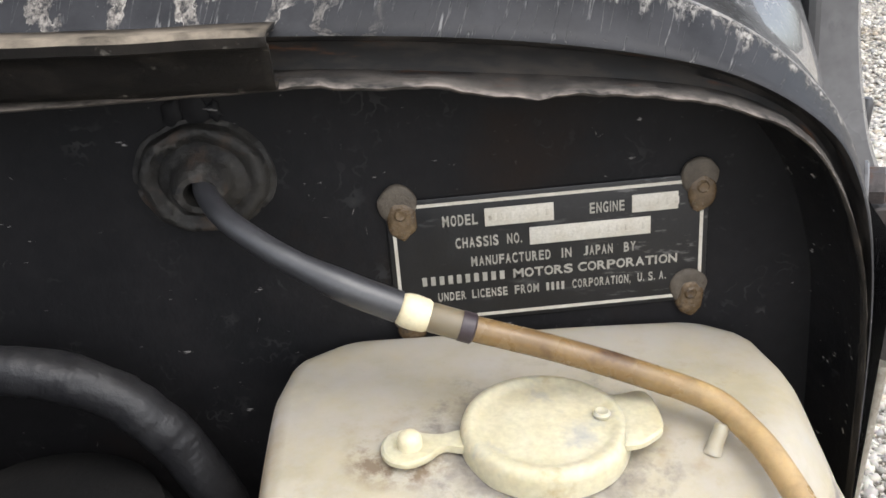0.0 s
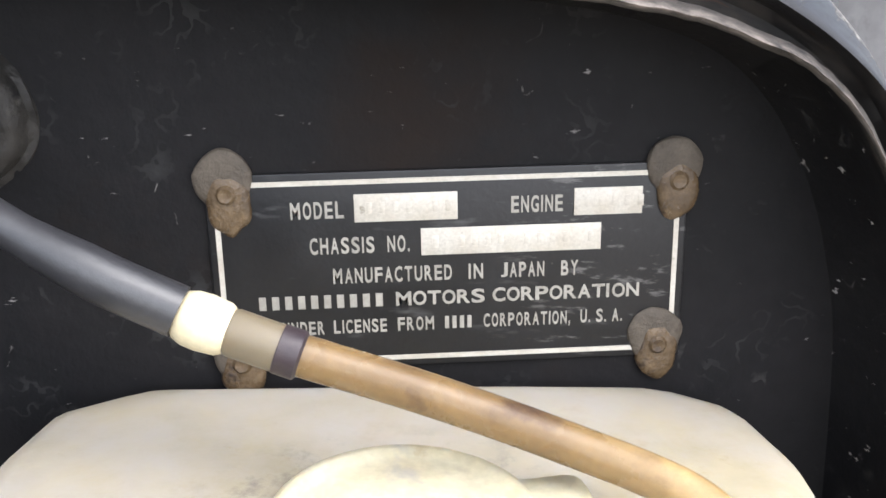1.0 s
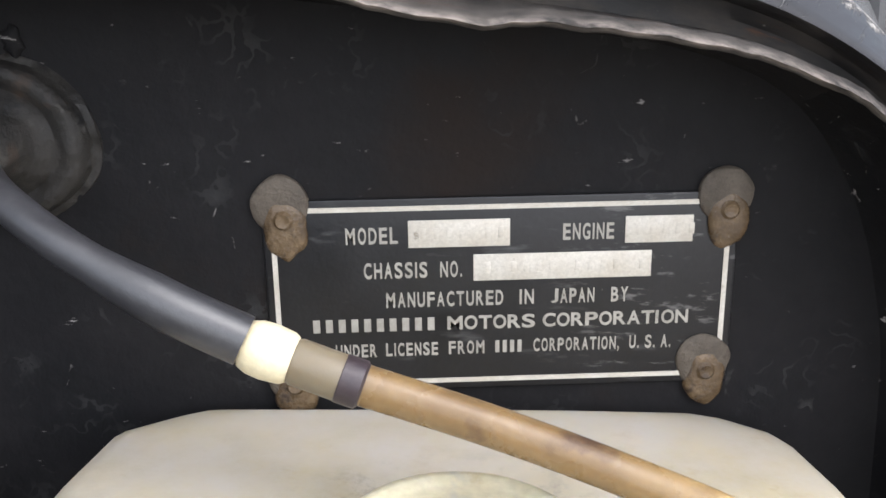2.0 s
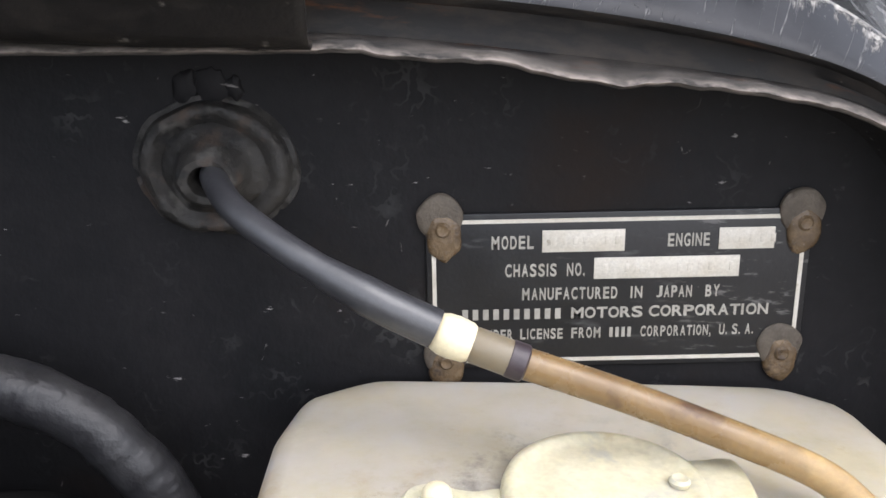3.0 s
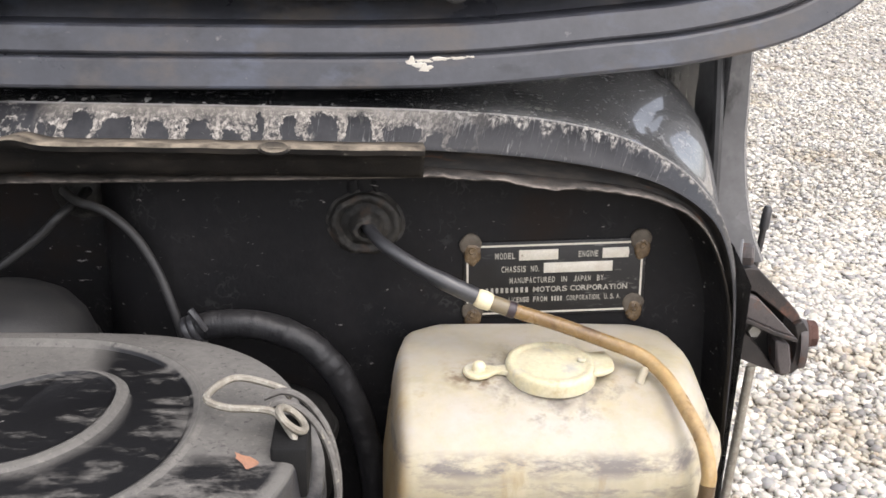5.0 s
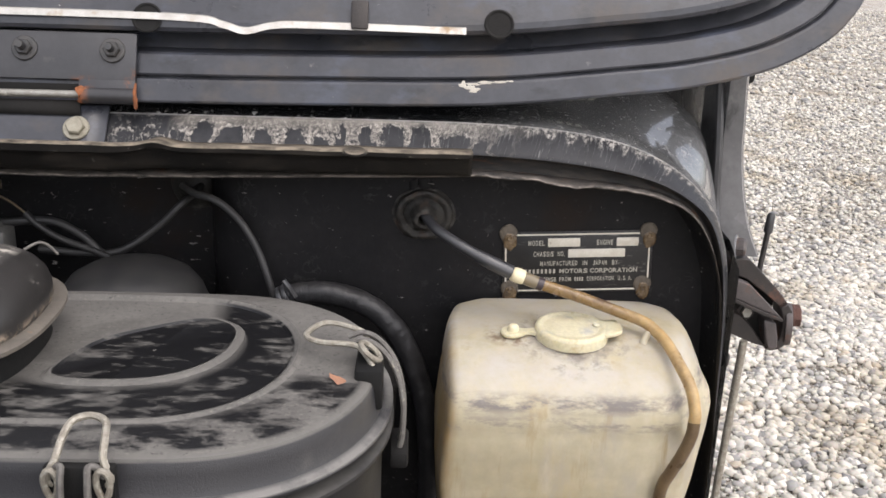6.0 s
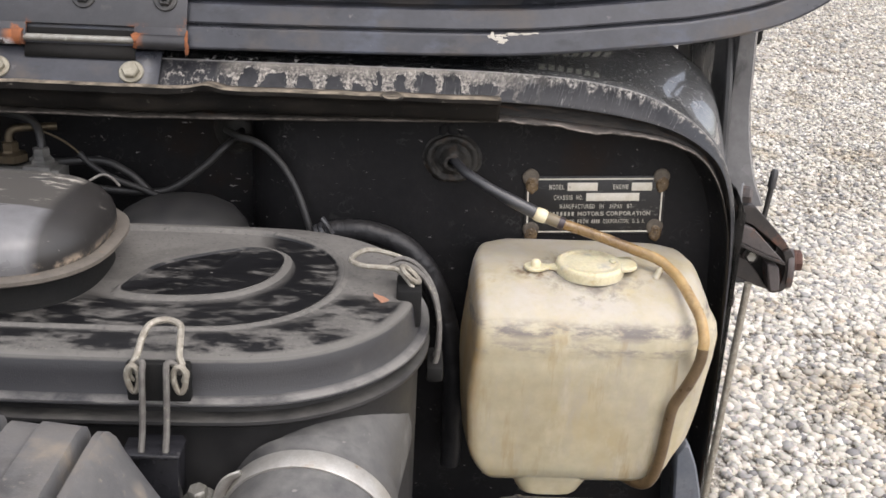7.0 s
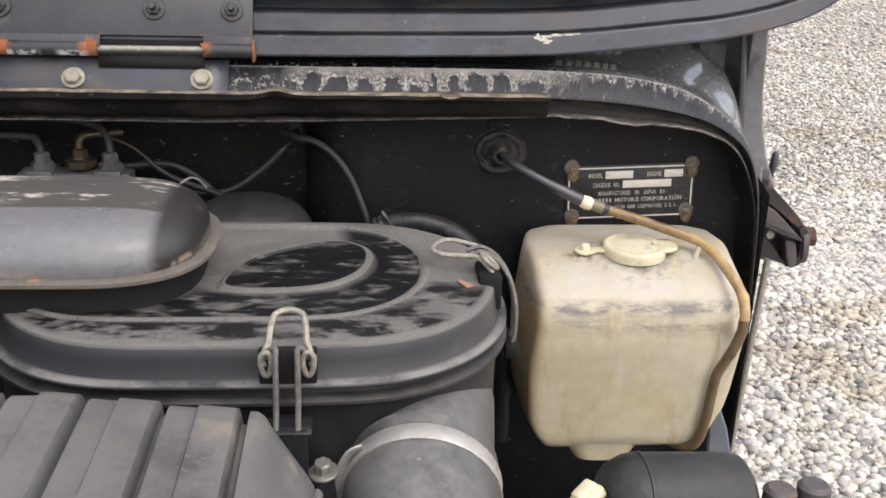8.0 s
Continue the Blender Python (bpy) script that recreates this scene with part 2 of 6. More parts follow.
def cowl_paint():
    """Black paint with lime-like dirt that has run down in crinkled columns and left dark arches between them."""
    m = bpy.data.materials.new("dusty_black_cowl_paint")
    m.use_nodes = True
    nd, lk = m.node_tree.nodes, m.node_tree.links
    bsdf = nd["Principled BSDF"]
    uv = nd.new("ShaderNodeSeparateXYZ")
    lk.new(nd.new("ShaderNodeTexCoord").outputs["UV"], uv.inputs[0])
    u, v = uv.outputs[0], uv.outputs[1]

    def plug(sock, val):
        if isinstance(val, bpy.types.NodeSocket):
            lk.new(val, sock)
        else:
            sock.default_value = val

    def calc(op, a, b=0.0, c=0.0):
        x = nd.new("ShaderNodeMath")
        x.operation = op
        for sock, val in zip(x.inputs, (a, b, c)):
            plug(sock, val)
        return x.outputs[0]

    def grain(su, sv, detail=5, rough_=0.6, seed=0.0):
        cb = nd.new("ShaderNodeCombineXYZ")
        plug(cb.inputs[0], calc("MULTIPLY", u, su))
        plug(cb.inputs[1], calc("MULTIPLY", v, sv))
        cb.inputs[2].default_value = seed
        n = nd.new("ShaderNodeTexNoise")
        n.inputs["Scale"].default_value, n.inputs["Detail"].default_value, n.inputs["Roughness"].default_value = 1.0, detail, rough_
        lk.new(cb.outputs[0], n.inputs["Vector"])
        return n.outputs["Fac"]

    def span(x, a, b, lo=0.0, hi=1.0):
        r = nd.new("ShaderNodeMapRange")
        r.inputs["From Min"].default_value, r.inputs["From Max"].default_value = a, b
        r.inputs["To Min"].default_value, r.inputs["To Max"].default_value = lo, hi
        lk.new(x, r.inputs["Value"])
        return r.outputs["Result"]

    def over(fac, a, b):
        x = nd.new("ShaderNodeMix")
        x.data_type = "RGBA"
        plug(x.inputs[0], fac)
        plug(x.inputs[6], a if isinstance(a, bpy.types.NodeSocket) else (*a, 1))
        plug(x.inputs[7], (*b, 1))
        return x.outputs[2]

    def times(*xs):
        out = xs[0]
        for x in xs[1:]:
            out = calc("MULTIPLY", out, x)
        return out

    warp = calc("MULTIPLY_ADD", calc("SUBTRACT", grain(90, 1.6, 4), 0.5), 0.030, u)
    cells = calc("MULTIPLY", warp, 47.0)
    edge = nd.new("ShaderNodeTexVoronoi")
    edge.voronoi_dimensions, edge.feature = "1D", "DISTANCE_TO_EDGE"
    edge.inputs["Scale"].default_value = 1.0
    lk.new(cells, edge.inputs["W"])
    cell = nd.new("ShaderNodeTexVoronoi")
    cell.voronoi_dimensions, cell.feature = "1D", "F1"
    cell.inputs["Scale"].default_value = 1.0
    lk.new(cells, cell.inputs["W"])
    rnd = nd.new("ShaderNodeSeparateColor")
    lk.new(cell.outputs["Color"], rnd.inputs[0])
    d = edge.outputs["Distance"]
    top = calc("MULTIPLY_ADD", rnd.outputs[0], 0.40, 0.12)
    side = calc("SUBTRACT", d, calc("MULTIPLY_ADD", rnd.outputs[1], 0.13, 0.05))
    drop_ = calc("SUBTRACT", v, top)
    w = calc("SMOOTH_MIN", calc("MULTIPLY", drop_, 0.7), calc("MULTIPLY", side, 1.0), 0.40)
    w = calc("ADD", w, -0.01)
    w = calc("MULTIPLY_ADD", calc("SUBTRACT", grain(260, 8, 6, 0.7, 3.0), 0.5), 0.20, w)
    heavy = times(span(u, 0.682, 0.702), span(u, 0.87, 0.97, 1.0, 0.0))
    part_ = times(span(u, 0.63, 0.66), span(u, 0.90, 0.96, 1.0, 0.0))
    lace = span(grain(400, 11, 7, 0.72, 1.0), 0.42, 0.58)
    veil = span(grain(60, 2.2, 4, 0.6, 9.0), 0.34, 0.60)
    body = times(span(w, 0.0, -0.05), heavy, calc("MULTIPLY_ADD", calc("MAXIMUM", lace, span(v, 0.10, 0.42, 0.75, 0.0)), 0.92, 0.04), calc("MULTIPLY_ADD", veil, 0.55, 0.45), span(v, -0.02, 0.14, 0.25, 1.0))
    line = times(span(calc("ABSOLUTE", w), 0.006, 0.024, 1.0, 0.0), part_, span(grain(150, 5, 4, 0.6, 5.0), 0.44, 0.58))
    runs = times(span(calc("ABSOLUTE", calc("SUBTRACT", grain(210, 0.45, 3, 0.5, 7.0), 0.5)), 0.004, 0.013, 0.70, 0.0), span(grain(90, 2.0, 4, 0.65, 8.0), 0.46, 0.62), span(u, 0.80, 0.90))
    crust = times(span(grain(330, 7.0, 7, 0.74, 11.0), 0.47, 0.56), span(calc("MULTIPLY_ADD", grain(120, 0.0, 5, 0.65, 12.0), 1.6, calc("MULTIPLY", v, -1.0)), 0.50, 0.66), span(u, 0.86, 0.95), span(u, 1.02, 1.2, 1.0, 0.75))
    speck = times(span(grain(330, 11, 5, 0.7, 14.0), 0.66, 0.70), span(grain(40, 1.3, 3, 0.6, 15.0), 0.42, 0.60))
    patch = times(span(grain(190, 6, 7, 0.72, 21.0), 0.52, 0.60), span(u, 0.640, 0.646), span(u, 0.685, 0.700, 1.0, 0.0), span(grain(50, 1.5, 3, 0.6, 22.0), 0.42, 0.56))
    film = times(span(grain(55, 1.8, 8, 0.70, 17.0), 0.38, 0.66, 0.0, 0.55))
    col = over(film, (0.010, 0.0105, 0.013), (0.050, 0.050, 0.055))
    # highlight along the upper crease, painted as a pale line
    crease_glint = times(span(v, 0.02, 0.09, 1.0, 0.0), span(grain(70, 1.0, 4, 0.6, 19.0), 0.30, 0.52), 0.75)
    col = over(crease_glint, col, (0.42, 0.41, 0.40))
    dirt = 0.0
    for f, c in ((body, (0.54, 0.495, 0.44)), (patch, (0.34, 0.32, 0.29)), (crust, (0.46, 0.435, 0.40)), (runs, (0.27, 0.265, 0.26)), (speck, (0.38, 0.37, 0.35)), (line, (0.50, 0.465, 0.42))):
        col = over(f, col, c)
        dirt = calc("MAXIMUM", f, dirt)
    lk.new(col, bsdf.inputs["Base Color"])
    plug(bsdf.inputs["Roughness"], calc("MULTIPLY_ADD", dirt, 0.48, calc("MULTIPLY_ADD", film, 0.30, 0.38)))
    bsdf.inputs["Specular IOR Level"].default_value = 0.32
    bp = nd.new("ShaderNodeBump")
    bp.inputs["Strength"].default_value, bp.inputs["Distance"].default_value = 0.7, 0.0012
    lk.new(dirt, bp.inputs["Height"])
    lk.new(bp.outputs["Normal"], bsdf.inputs["Normal"])
    return m


M_COWL = cowl_paint()
M_FLANGE = surface("dirty_flange_paint", spec=0.4, base=((0.0095, 0.0090, 0.0088), (0.018, 0.0165, 0.0155)), rough=(0.42, 0.62), scale=30, coords="UV",
                   bands=[((0.10, 0.088, 0.077), 1, 0.58, 0.88, 0.07, 60, 0.40, 0.64, (1, 0.06, 1), 0.9, 0, 0.0, 1.22, 0.08), ((0.28, 0.24, 0.21), 1, 0.70, 0.80, 0.04, 80, 0.42, 0.60, (1, 0.06, 1), 0.9, 0, 0.0, 1.25, 0.08),
                          ((0.10, 0.045, 0.022), 1, 0.10, 0.60, 0.08, 26, 0.58, 0.68, (1, 0.2, 1), 0.9), ((0.12, 0.05, 0.025), 0, 1.36, 1.7, 0.04, 26, 0.50, 0.62, (1, 0.3, 1), 0.9)], bump=0.3,
                   layers=[((0.048, 0.041, 0.035), 50, 0.48, 0.64, (1, 0.10, 1), 0.9), ((0.20, 0.185, 0.17), 170, 0.69, 0.75, (1, 0.06, 1), 0.9)])
M_STRIP = surface("old_black_strip", ((0.010, 0.0095, 0.009), (0.019, 0.0165, 0.0145)), (0.4, 0.6), scale=30,
                  layers=[((0.038, 0.032, 0.026), 26, 0.48, 0.66, (0.6, 1, 1), 0.9), ((0.10, 0.045, 0.022), 22, 0.62, 0.72, (0.5, 1, 1), 0.9), ((0.12, 0.11, 0.095), 160, 0.64, 0.72, (1, 1, 1), 0.9)], bump=0.3, spec=0.2, up=((0.38, 0.32, 0.245), 0.75))
M_HOOD = surface("black_bonnet_paint", ((0.034, 0.036, 0.044), (0.054, 0.056, 0.066)), (0.24, 0.42), scale=22,
                 layers=[((0.075, 0.064, 0.056), 20, 0.52, 0.68, (0.7, 1, 1), 0.6), ((0.060, 0.068, 0.090), 32, 0.56, 0.70, (0.6, 1, 1), 0.35), ((0.022, 0.023, 0.027), 45, 0.56, 0.68, (0.5, 1, 1), 0.3), ((0.16, 0.155, 0.15), 90, 0.68, 0.78, (1, 1, 1), 0.7), ((0.55, 0.54, 0.52), 150, 0.735, 0.76, (1, 1, 1), 0.8)], bump=0.12, bump_scale=220)
RUST_BAND = [((0.30, 0.105, 0.04), 0, a, b, 0.004, 120, 0.40, 0.52, (1, 1, 1), 0.95) for a, b in ((-0.433, -0.420), (-0.335, -0.327), (-0.54, -0.492), (-0.62, -0.585))]
M_KNUCKLE = surface("rust_spotted_hinge_paint", ((0.026, 0.026, 0.029), (0.042, 0.041, 0.044)), (0.25, 0.4), scale=30, bump=0.15,
                    bands=RUST_BAND + [((0.62, 0.63, 0.65), 0, a, b, 0.003, 130, 0.44, 0.52, (1, 1, 1), 0.7, 2, 1.02, 1.0575, 0.002) for a, b in ((-0.500, -0.468), (-0.452, -0.428))])
M_LEAF = surface("rust_edged_hinge_leaf", ((0.024, 0.025, 0.029), (0.042, 0.042, 0.047)), (0.3, 0.45), scale=20, bump=0.12,
                 layers=[((0.10, 0.095, 0.09), 26, 0.60, 0.74, (1, 1, 1), 0.8), ((0.40, 0.39, 0.37), 170, 0.73, 0.77, (1, 1, 1), 0.8)],
                 bands=[((0.28, 0.10, 0.04), 0, a, b, 0.003, 90, 0.50, 0.60, (1, 1, 1), 0.95, 2, 1.0, hi, 0.004) for a, b, hi in ((-0.430, -0.415, 1.072), (-0.336, -0.322, 1.07), (-0.296, -0.287, 1.076))])
M_RUSTY = surface("orange_rust", ((0.30, 0.10, 0.035), (0.18, 0.07, 0.035)), (0.8, 0.95), scale=90, bump=0.6, bump_scale=900)
M_BOLT = surface("weathered_zinc", ((0.35, 0.325, 0.26), (0.24, 0.22, 0.17)), (0.4, 0.6), 0.45, 120, layers=[(RUST, 160, 0.66, 0.74, (1, 1, 1), 0.9)])
M_DARKBOLT = surface("black_oxide_steel", ((0.06, 0.06, 0.062), (0.10, 0.095, 0.09)), (0.35, 0.5), 0.6, 150, bump=0.2)
M_TANK = surface("yellowed_polyethylene", ((0.432, 0.376, 0.250), (0.502, 0.450, 0.325)), (0.38, 0.52), scale=9, bump=0.10, bump_scale=180, sss=0.25,
                 layers=[((0.42, 0.34, 0.19), 14, 0.52, 0.78, (1, 1, 0.6), 0.5), ((0.40, 0.36, 0.29), 40, 0.54, 0.74, (1.3, 1, 0.35), 0.5), ((0.54, 0.49, 0.37), 26, 0.56, 0.74, (1, 1, 0.5), 0.5), ((0.34, 0.26, 0.145), 60, 0.57, 0.72, (1, 1, 0.16), 0.5),
                         ((0.10, 0.08, 0.06), 150, 0.765, 0.785, (1, 1, 1), 0.8)],
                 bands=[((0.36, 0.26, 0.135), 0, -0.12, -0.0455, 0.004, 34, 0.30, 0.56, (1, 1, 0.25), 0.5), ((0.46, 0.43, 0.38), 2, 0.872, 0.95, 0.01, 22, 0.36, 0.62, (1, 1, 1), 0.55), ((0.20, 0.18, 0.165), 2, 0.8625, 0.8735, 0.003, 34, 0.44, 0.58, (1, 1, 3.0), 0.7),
                        ((0.28, 0.25, 0.21), 2, 0.849, 0.860, 0.004, 38, 0.50, 0.62, (1, 1, 3.0), 0.7),
                        # The dark ring round the cap paints the shade of an unmodelled recess.
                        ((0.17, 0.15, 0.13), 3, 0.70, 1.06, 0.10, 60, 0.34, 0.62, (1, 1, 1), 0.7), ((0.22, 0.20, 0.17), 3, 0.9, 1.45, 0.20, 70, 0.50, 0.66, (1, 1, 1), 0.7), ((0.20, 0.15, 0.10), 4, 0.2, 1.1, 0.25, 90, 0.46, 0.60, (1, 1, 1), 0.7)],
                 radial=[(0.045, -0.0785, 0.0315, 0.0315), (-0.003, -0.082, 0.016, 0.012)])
M_CAP = surface("cream_plastic_cap", ((0.60, 0.54, 0.36), (0.68, 0.63, 0.46)), (0.3, 0.45), scale=50, sss=0.3,
                layers=[((0.34, 0.34, 0.34), 38, 0.54, 0.70, (1, 1, 1), 0.6), ((0.42, 0.33, 0.18), 60, 0.62, 0.76, (1, 1, 1), 0.7)], bump=0.1)
M_CREAM = surface("cream_nylon", ((0.80, 0.72, 0.50), (0.72, 0.62, 0.40)), (0.35, 0.5), scale=80)
M_RUBBER = surface("black_rubber", ((0.032, 0.032, 0.035), (0.052, 0.052, 0.056)), (0.28, 0.40), scale=60, bump=0.10, spec=0.8)
M_TAPE = surface("black_cloth_tape", ((0.015, 0.015, 0.017), (0.028, 0.028, 0.030)), (0.30, 0.46), scale=70, bump=0.6, bump_scale=240, up=(DUST, 0.05), spec=0.38)
M_BROWN = surface("amber_vinyl_tube", ((0.25, 0.162, 0.072), (0.175, 0.108, 0.047)), (0.22, 0.35), scale=60, sss=0.3,
                  bands=[((0.46, 0.32, 0.15), 0, 0.088, 0.3, 0.012, 60, 0.25, 0.60, (1, 1, 1), 0.3), ((0.20, 0.165, 0.11), 0, -0.05, 0.0215, 0.002, 60, 0.1, 0.5, (1, 1, 1), 0.35)],
                  layers=[((0.075, 0.040, 0.022), 50, 0.55, 0.68, (1, 1, 1), 0.5), ((0.46, 0.33, 0.16), 40, 0.60, 0.80, (1, 1, 1), 0.3)], bump=0.1)
M_BROWN_DARK = surface("dark_brown_tube", ((0.10, 0.065, 0.035), (0.15, 0.10, 0.05)), (0.25, 0.4), scale=60)
M_BAND = surface("purple_brown_stain", ((0.036, 0.027, 0.034), (0.060, 0.043, 0.044)), (0.3, 0.45), scale=120)
M_GROMMET = surface("perished_rubber", ((0.013, 0.012, 0.011), (0.030, 0.027, 0.023)), (0.5, 0.75), scale=70, layers=[((0.065, 0.045, 0.033), 60, 0.58, 0.70, (1, 1, 1), 0.9), ((0.085, 0.080, 0.072), 90, 0.56, 0.70, (1, 1, 1), 0.9), ((0.008, 0.008, 0.008), 110, 0.58, 0.66, (1, 1, 1), 0.8)], bump=1.0, bump_scale=260)
M_PLATE = surface("black_anodised_plate", ((0.009, 0.009, 0.010), (0.014, 0.014, 0.015)), (0.30, 0.45), scale=60,
                  layers=[((0.06, 0.06, 0.06), 130, 0.60, 0.72, (0.35, 1, 1.6), 0.5), ((0.13, 0.13, 0.12), 420, 0.72, 0.78, (1, 1, 1), 0.7)], bump=0.12,
                  bands=[((0.115, 0.112, 0.108), 0, 0.080, 0.125, 0.012, 150, 0.57, 0.64, (0.40, 1, 1.7), 0.5)])
M_SILVER = surface("bare_plate_metal", ((0.62, 0.58, 0.50), (0.70, 0.67, 0.60)), (0.4, 0.55), 0.25, 160, layers=[((0.30, 0.26, 0.20), 200, 0.64, 0.72, (1, 1, 1), 0.7)], bump=0.1)
M_RIVET = surface("brown_sealed_rivet", ((0.085, 0.056, 0.030), (0.185, 0.128, 0.072)), (0.16, 0.32), scale=150, layers=[((0.03, 0.018, 0.012), 170, 0.54, 0.66, (1, 1, 1), 0.7)], bump=0.5, bump_scale=700)
M_LETTER = surface("worn_silver_lettering", ((0.36, 0.345, 0.305), (0.47, 0.45, 0.40)), (0.4, 0.55), 0.2, 260, layers=[((0.05, 0.048, 0.045), 300, 0.66, 0.74, (1, 1, 1), 0.6)])
M_HALO = surface("grey_brown_sealant", ((0.072, 0.058, 0.043), (0.135, 0.112, 0.086)), (0.45, 0.7), scale=140, layers=[((0.06, 0.045, 0.035), 200, 0.56, 0.7, (1, 1, 1), 0.8)], bump=0.5, bump_scale=1400)
M_LID = surface("dusty_black_lid_paint", ((0.118, 0.112, 0.103), (0.165, 0.156, 0.143)), (0.62, 0.85), scale=24, bump=0.25, bump_scale=1000,
                layers=[((0.080, 0.075, 0.068), 18, 0.56, 0.72, (0.7, 1, 1), 0.7), ((0.175, 0.165, 0.148), 420, 0.56, 0.66, (1, 1, 1), 0.9), ((0.055, 0.052, 0.048), 300, 0.58, 0.68, (1, 1, 1), 0.7)],
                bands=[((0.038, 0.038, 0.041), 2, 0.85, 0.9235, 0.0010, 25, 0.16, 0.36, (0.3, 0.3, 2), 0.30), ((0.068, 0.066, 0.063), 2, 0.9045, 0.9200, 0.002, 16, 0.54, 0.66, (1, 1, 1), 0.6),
                       ((0.009, 0.009, 0.010), 3, 0.888, 1.2, 0.006, 52, 0.33, 0.47, (0.55, 1.4, 1), 0.30),
                       ((0.009, 0.009, 0.010), 3, 0.672, 0.775, 0.008, 50, 0.34, 0.48, (0.6, 1.3, 1), 0.30, 0, -0.212, 0.0, 0.008),
                       ((0.009, 0.009, 0.010), 3, 0.672, 0.775, 0.008, 50, 0.38, 0.52, (0.6, 1.3, 1), 0.30, 1, -0.40, -0.232, 0.008),
                       ((0.009, 0.009, 0.010), 3, 0.425, 0.520, 0.010, 44, 0.45, 0.56, (0.6, 1.3, 1), 0.30, 1, -0.40, -0.222, 0.010),
                       ((0.105, 0.100, 0.091), 3, 0.58, 0.615, 0.010, 60, 0.32, 0.62, (1, 1, 1), 0.85),
                       ((0.105, 0.100, 0.091), 3, 0.82, 0.865, 0.010, 60, 0.32, 0.62, (1, 1, 1), 0.85),
                       ((0.140, 0.133, 0.121), 3, 0.370, 0.405, 0.008, 50, 0.34, 0.56, (1, 1, 1), 0.8),
                       # two pale lines: highlights of rim and top edge, put into the colour
                       ((0.20, 0.192, 0.18), 2, 0.9006, 0.9030, 0.0005, 40, 0.36, 0.56, (0.5, 0.5, 1), 0.6), ((0.135, 0.13, 0.12), 2, 0.9228, 0.9250, 0.0006, 40, 0.32, 0.56, (0.5, 0.5, 1), 0.7)])
M_BOWL = surface("black_bowl_paint", ((0.016, 0.016, 0.017), (0.028, 0.027, 0.027)), (0.4, 0.6), scale=20, bump=0.15, up=((0.16, 0.15, 0.135), 0.40))
# Pale base paints the sky's reflection on the front; darker bands bound it.
M_DOME = surface("black_cover_paint_with_sheen", ((0.150, 0.149, 0.155), (0.185, 0.183, 0.188)), (0.22, 0.32), scale=13, bump=0.10, bump_scale=300,
                 layers=[((0.055, 0.054, 0.056), 26, 0.58, 0.70, (0.5, 1, 1), 0.4)],
                 bands=[((0.062, 0.057, 0.051), 1, -0.2225, 0.0, 0.0014, 20, 0.24, 0.40, (0.6, 1, 1), 0.8), ((0.03, 0.03, 0.032), 1, -0.200, 0.0, 0.01, 22, 0.54, 0.62, (0.4, 1, 1), 0.6), ((0.42, 0.39, 0.34), 1, -0.212, 0.0, 0.01, 42, 0.54, 0.60, (0.35, 1, 1), 0.9),
                        ((0.028, 0.026, 0.025), 0, -0.338, -0.2, 0.004, 26, 0.28, 0.42, (1, 1, 1), 0.36), ((0.32, 0.30, 0.27), 0, -0.345, -0.2, 0.006, 150, 0.64, 0.70, (1, 1, 1), 0.8), ((0.30, 0.24, 0.18), 2, 0.945, 0.9565, 0.002, 40, 0.50, 0.60, (0.4, 1, 1), 0.8)])
M_DOME_LIP = surface("tan_gasket", ((0.105, 0.092, 0.078), (0.155, 0.135, 0.112)), (0.7, 0.9), scale=40, bump=0.3, layers=[((0.35, 0.18, 0.08), 30, 0.62, 0.72, (1, 1, 1), 0.9)])
M_WIRE = surface("galvanised_wire", ((0.42, 0.39, 0.33), (0.30, 0.27, 0.22)), (0.45, 0.65), 0.6, 200, layers=[((0.55, 0.52, 0.45), 260, 0.55, 0.68, (1, 1, 1), 0.8)], bump=0.4, bump_scale=1200)
M_RIBS = surface("black_moulded_plastic", ((0.105, 0.105, 0.109), (0.150, 0.147, 0.143)), (0.34, 0.5), scale=14, bump=0.2, bump_scale=420,
                 layers=[((0.045, 0.045, 0.047), 16, 0.52, 0.66, (1, 1, 1), 0.5), ((0.23, 0.195, 0.155), 11, 0.585, 0.66, (1, 1, 1), 0.9), ((0.22, 0.205, 0.18), 300, 0.60, 0.70, (1, 1, 1), 0.9)], up=((0.17, 0.155, 0.138), 0.50))
M_HOSE = surface("grey_black_hose", ((0.028, 0.028, 0.030), (0.042, 0.041, 0.040)), (0.45, 0.6), scale=30, bump=0.2, layers=[((0.12, 0.115, 0.105), 26, 0.60, 0.74, (1, 1, 1), 0.8)], up=(DUST, 0.18))
M_BLOCK = surface("grey_brake_block", ((0.13, 0.13, 0.125), (0.19, 0.185, 0.175)), (0.45, 0.6), 0.4, 90, bump=0.2)
M_GREYWIRE = surface("dirty_grey_wire", ((0.20, 0.19, 0.175), (0.14, 0.13, 0.12)), (0.5, 0.7), 0.5, 200, layers=[((0.40, 0.37, 0.31), 240, 0.60, 0.70, (1, 1, 1), 0.8)], bump=0.4, bump_scale=1200)
M_STICK = surface("pale_olive_film", ((0.55, 0.54, 0.45), (0.45, 0.44, 0.36)), (0.5, 0.6), scale=80)
M_STEEL = surface("dull_steel", ((0.56, 0.545, 0.51), (0.45, 0.425, 0.39)), (0.35, 0.5), 0.55, 90, layers=[((0.34, 0.25, 0.16), 60, 0.58, 0.72, (1, 1, 1), 0.7)], bump=0.08)
M_ZINC = surface("grey_zinc", ((0.36, 0.35, 0.32), (0.26, 0.25, 0.22)), (0.4, 0.6), 0.6, 120, layers=[((0.55, 0.53, 0.48), 160, 0.58, 0.70, (1, 1, 1), 0.8)])
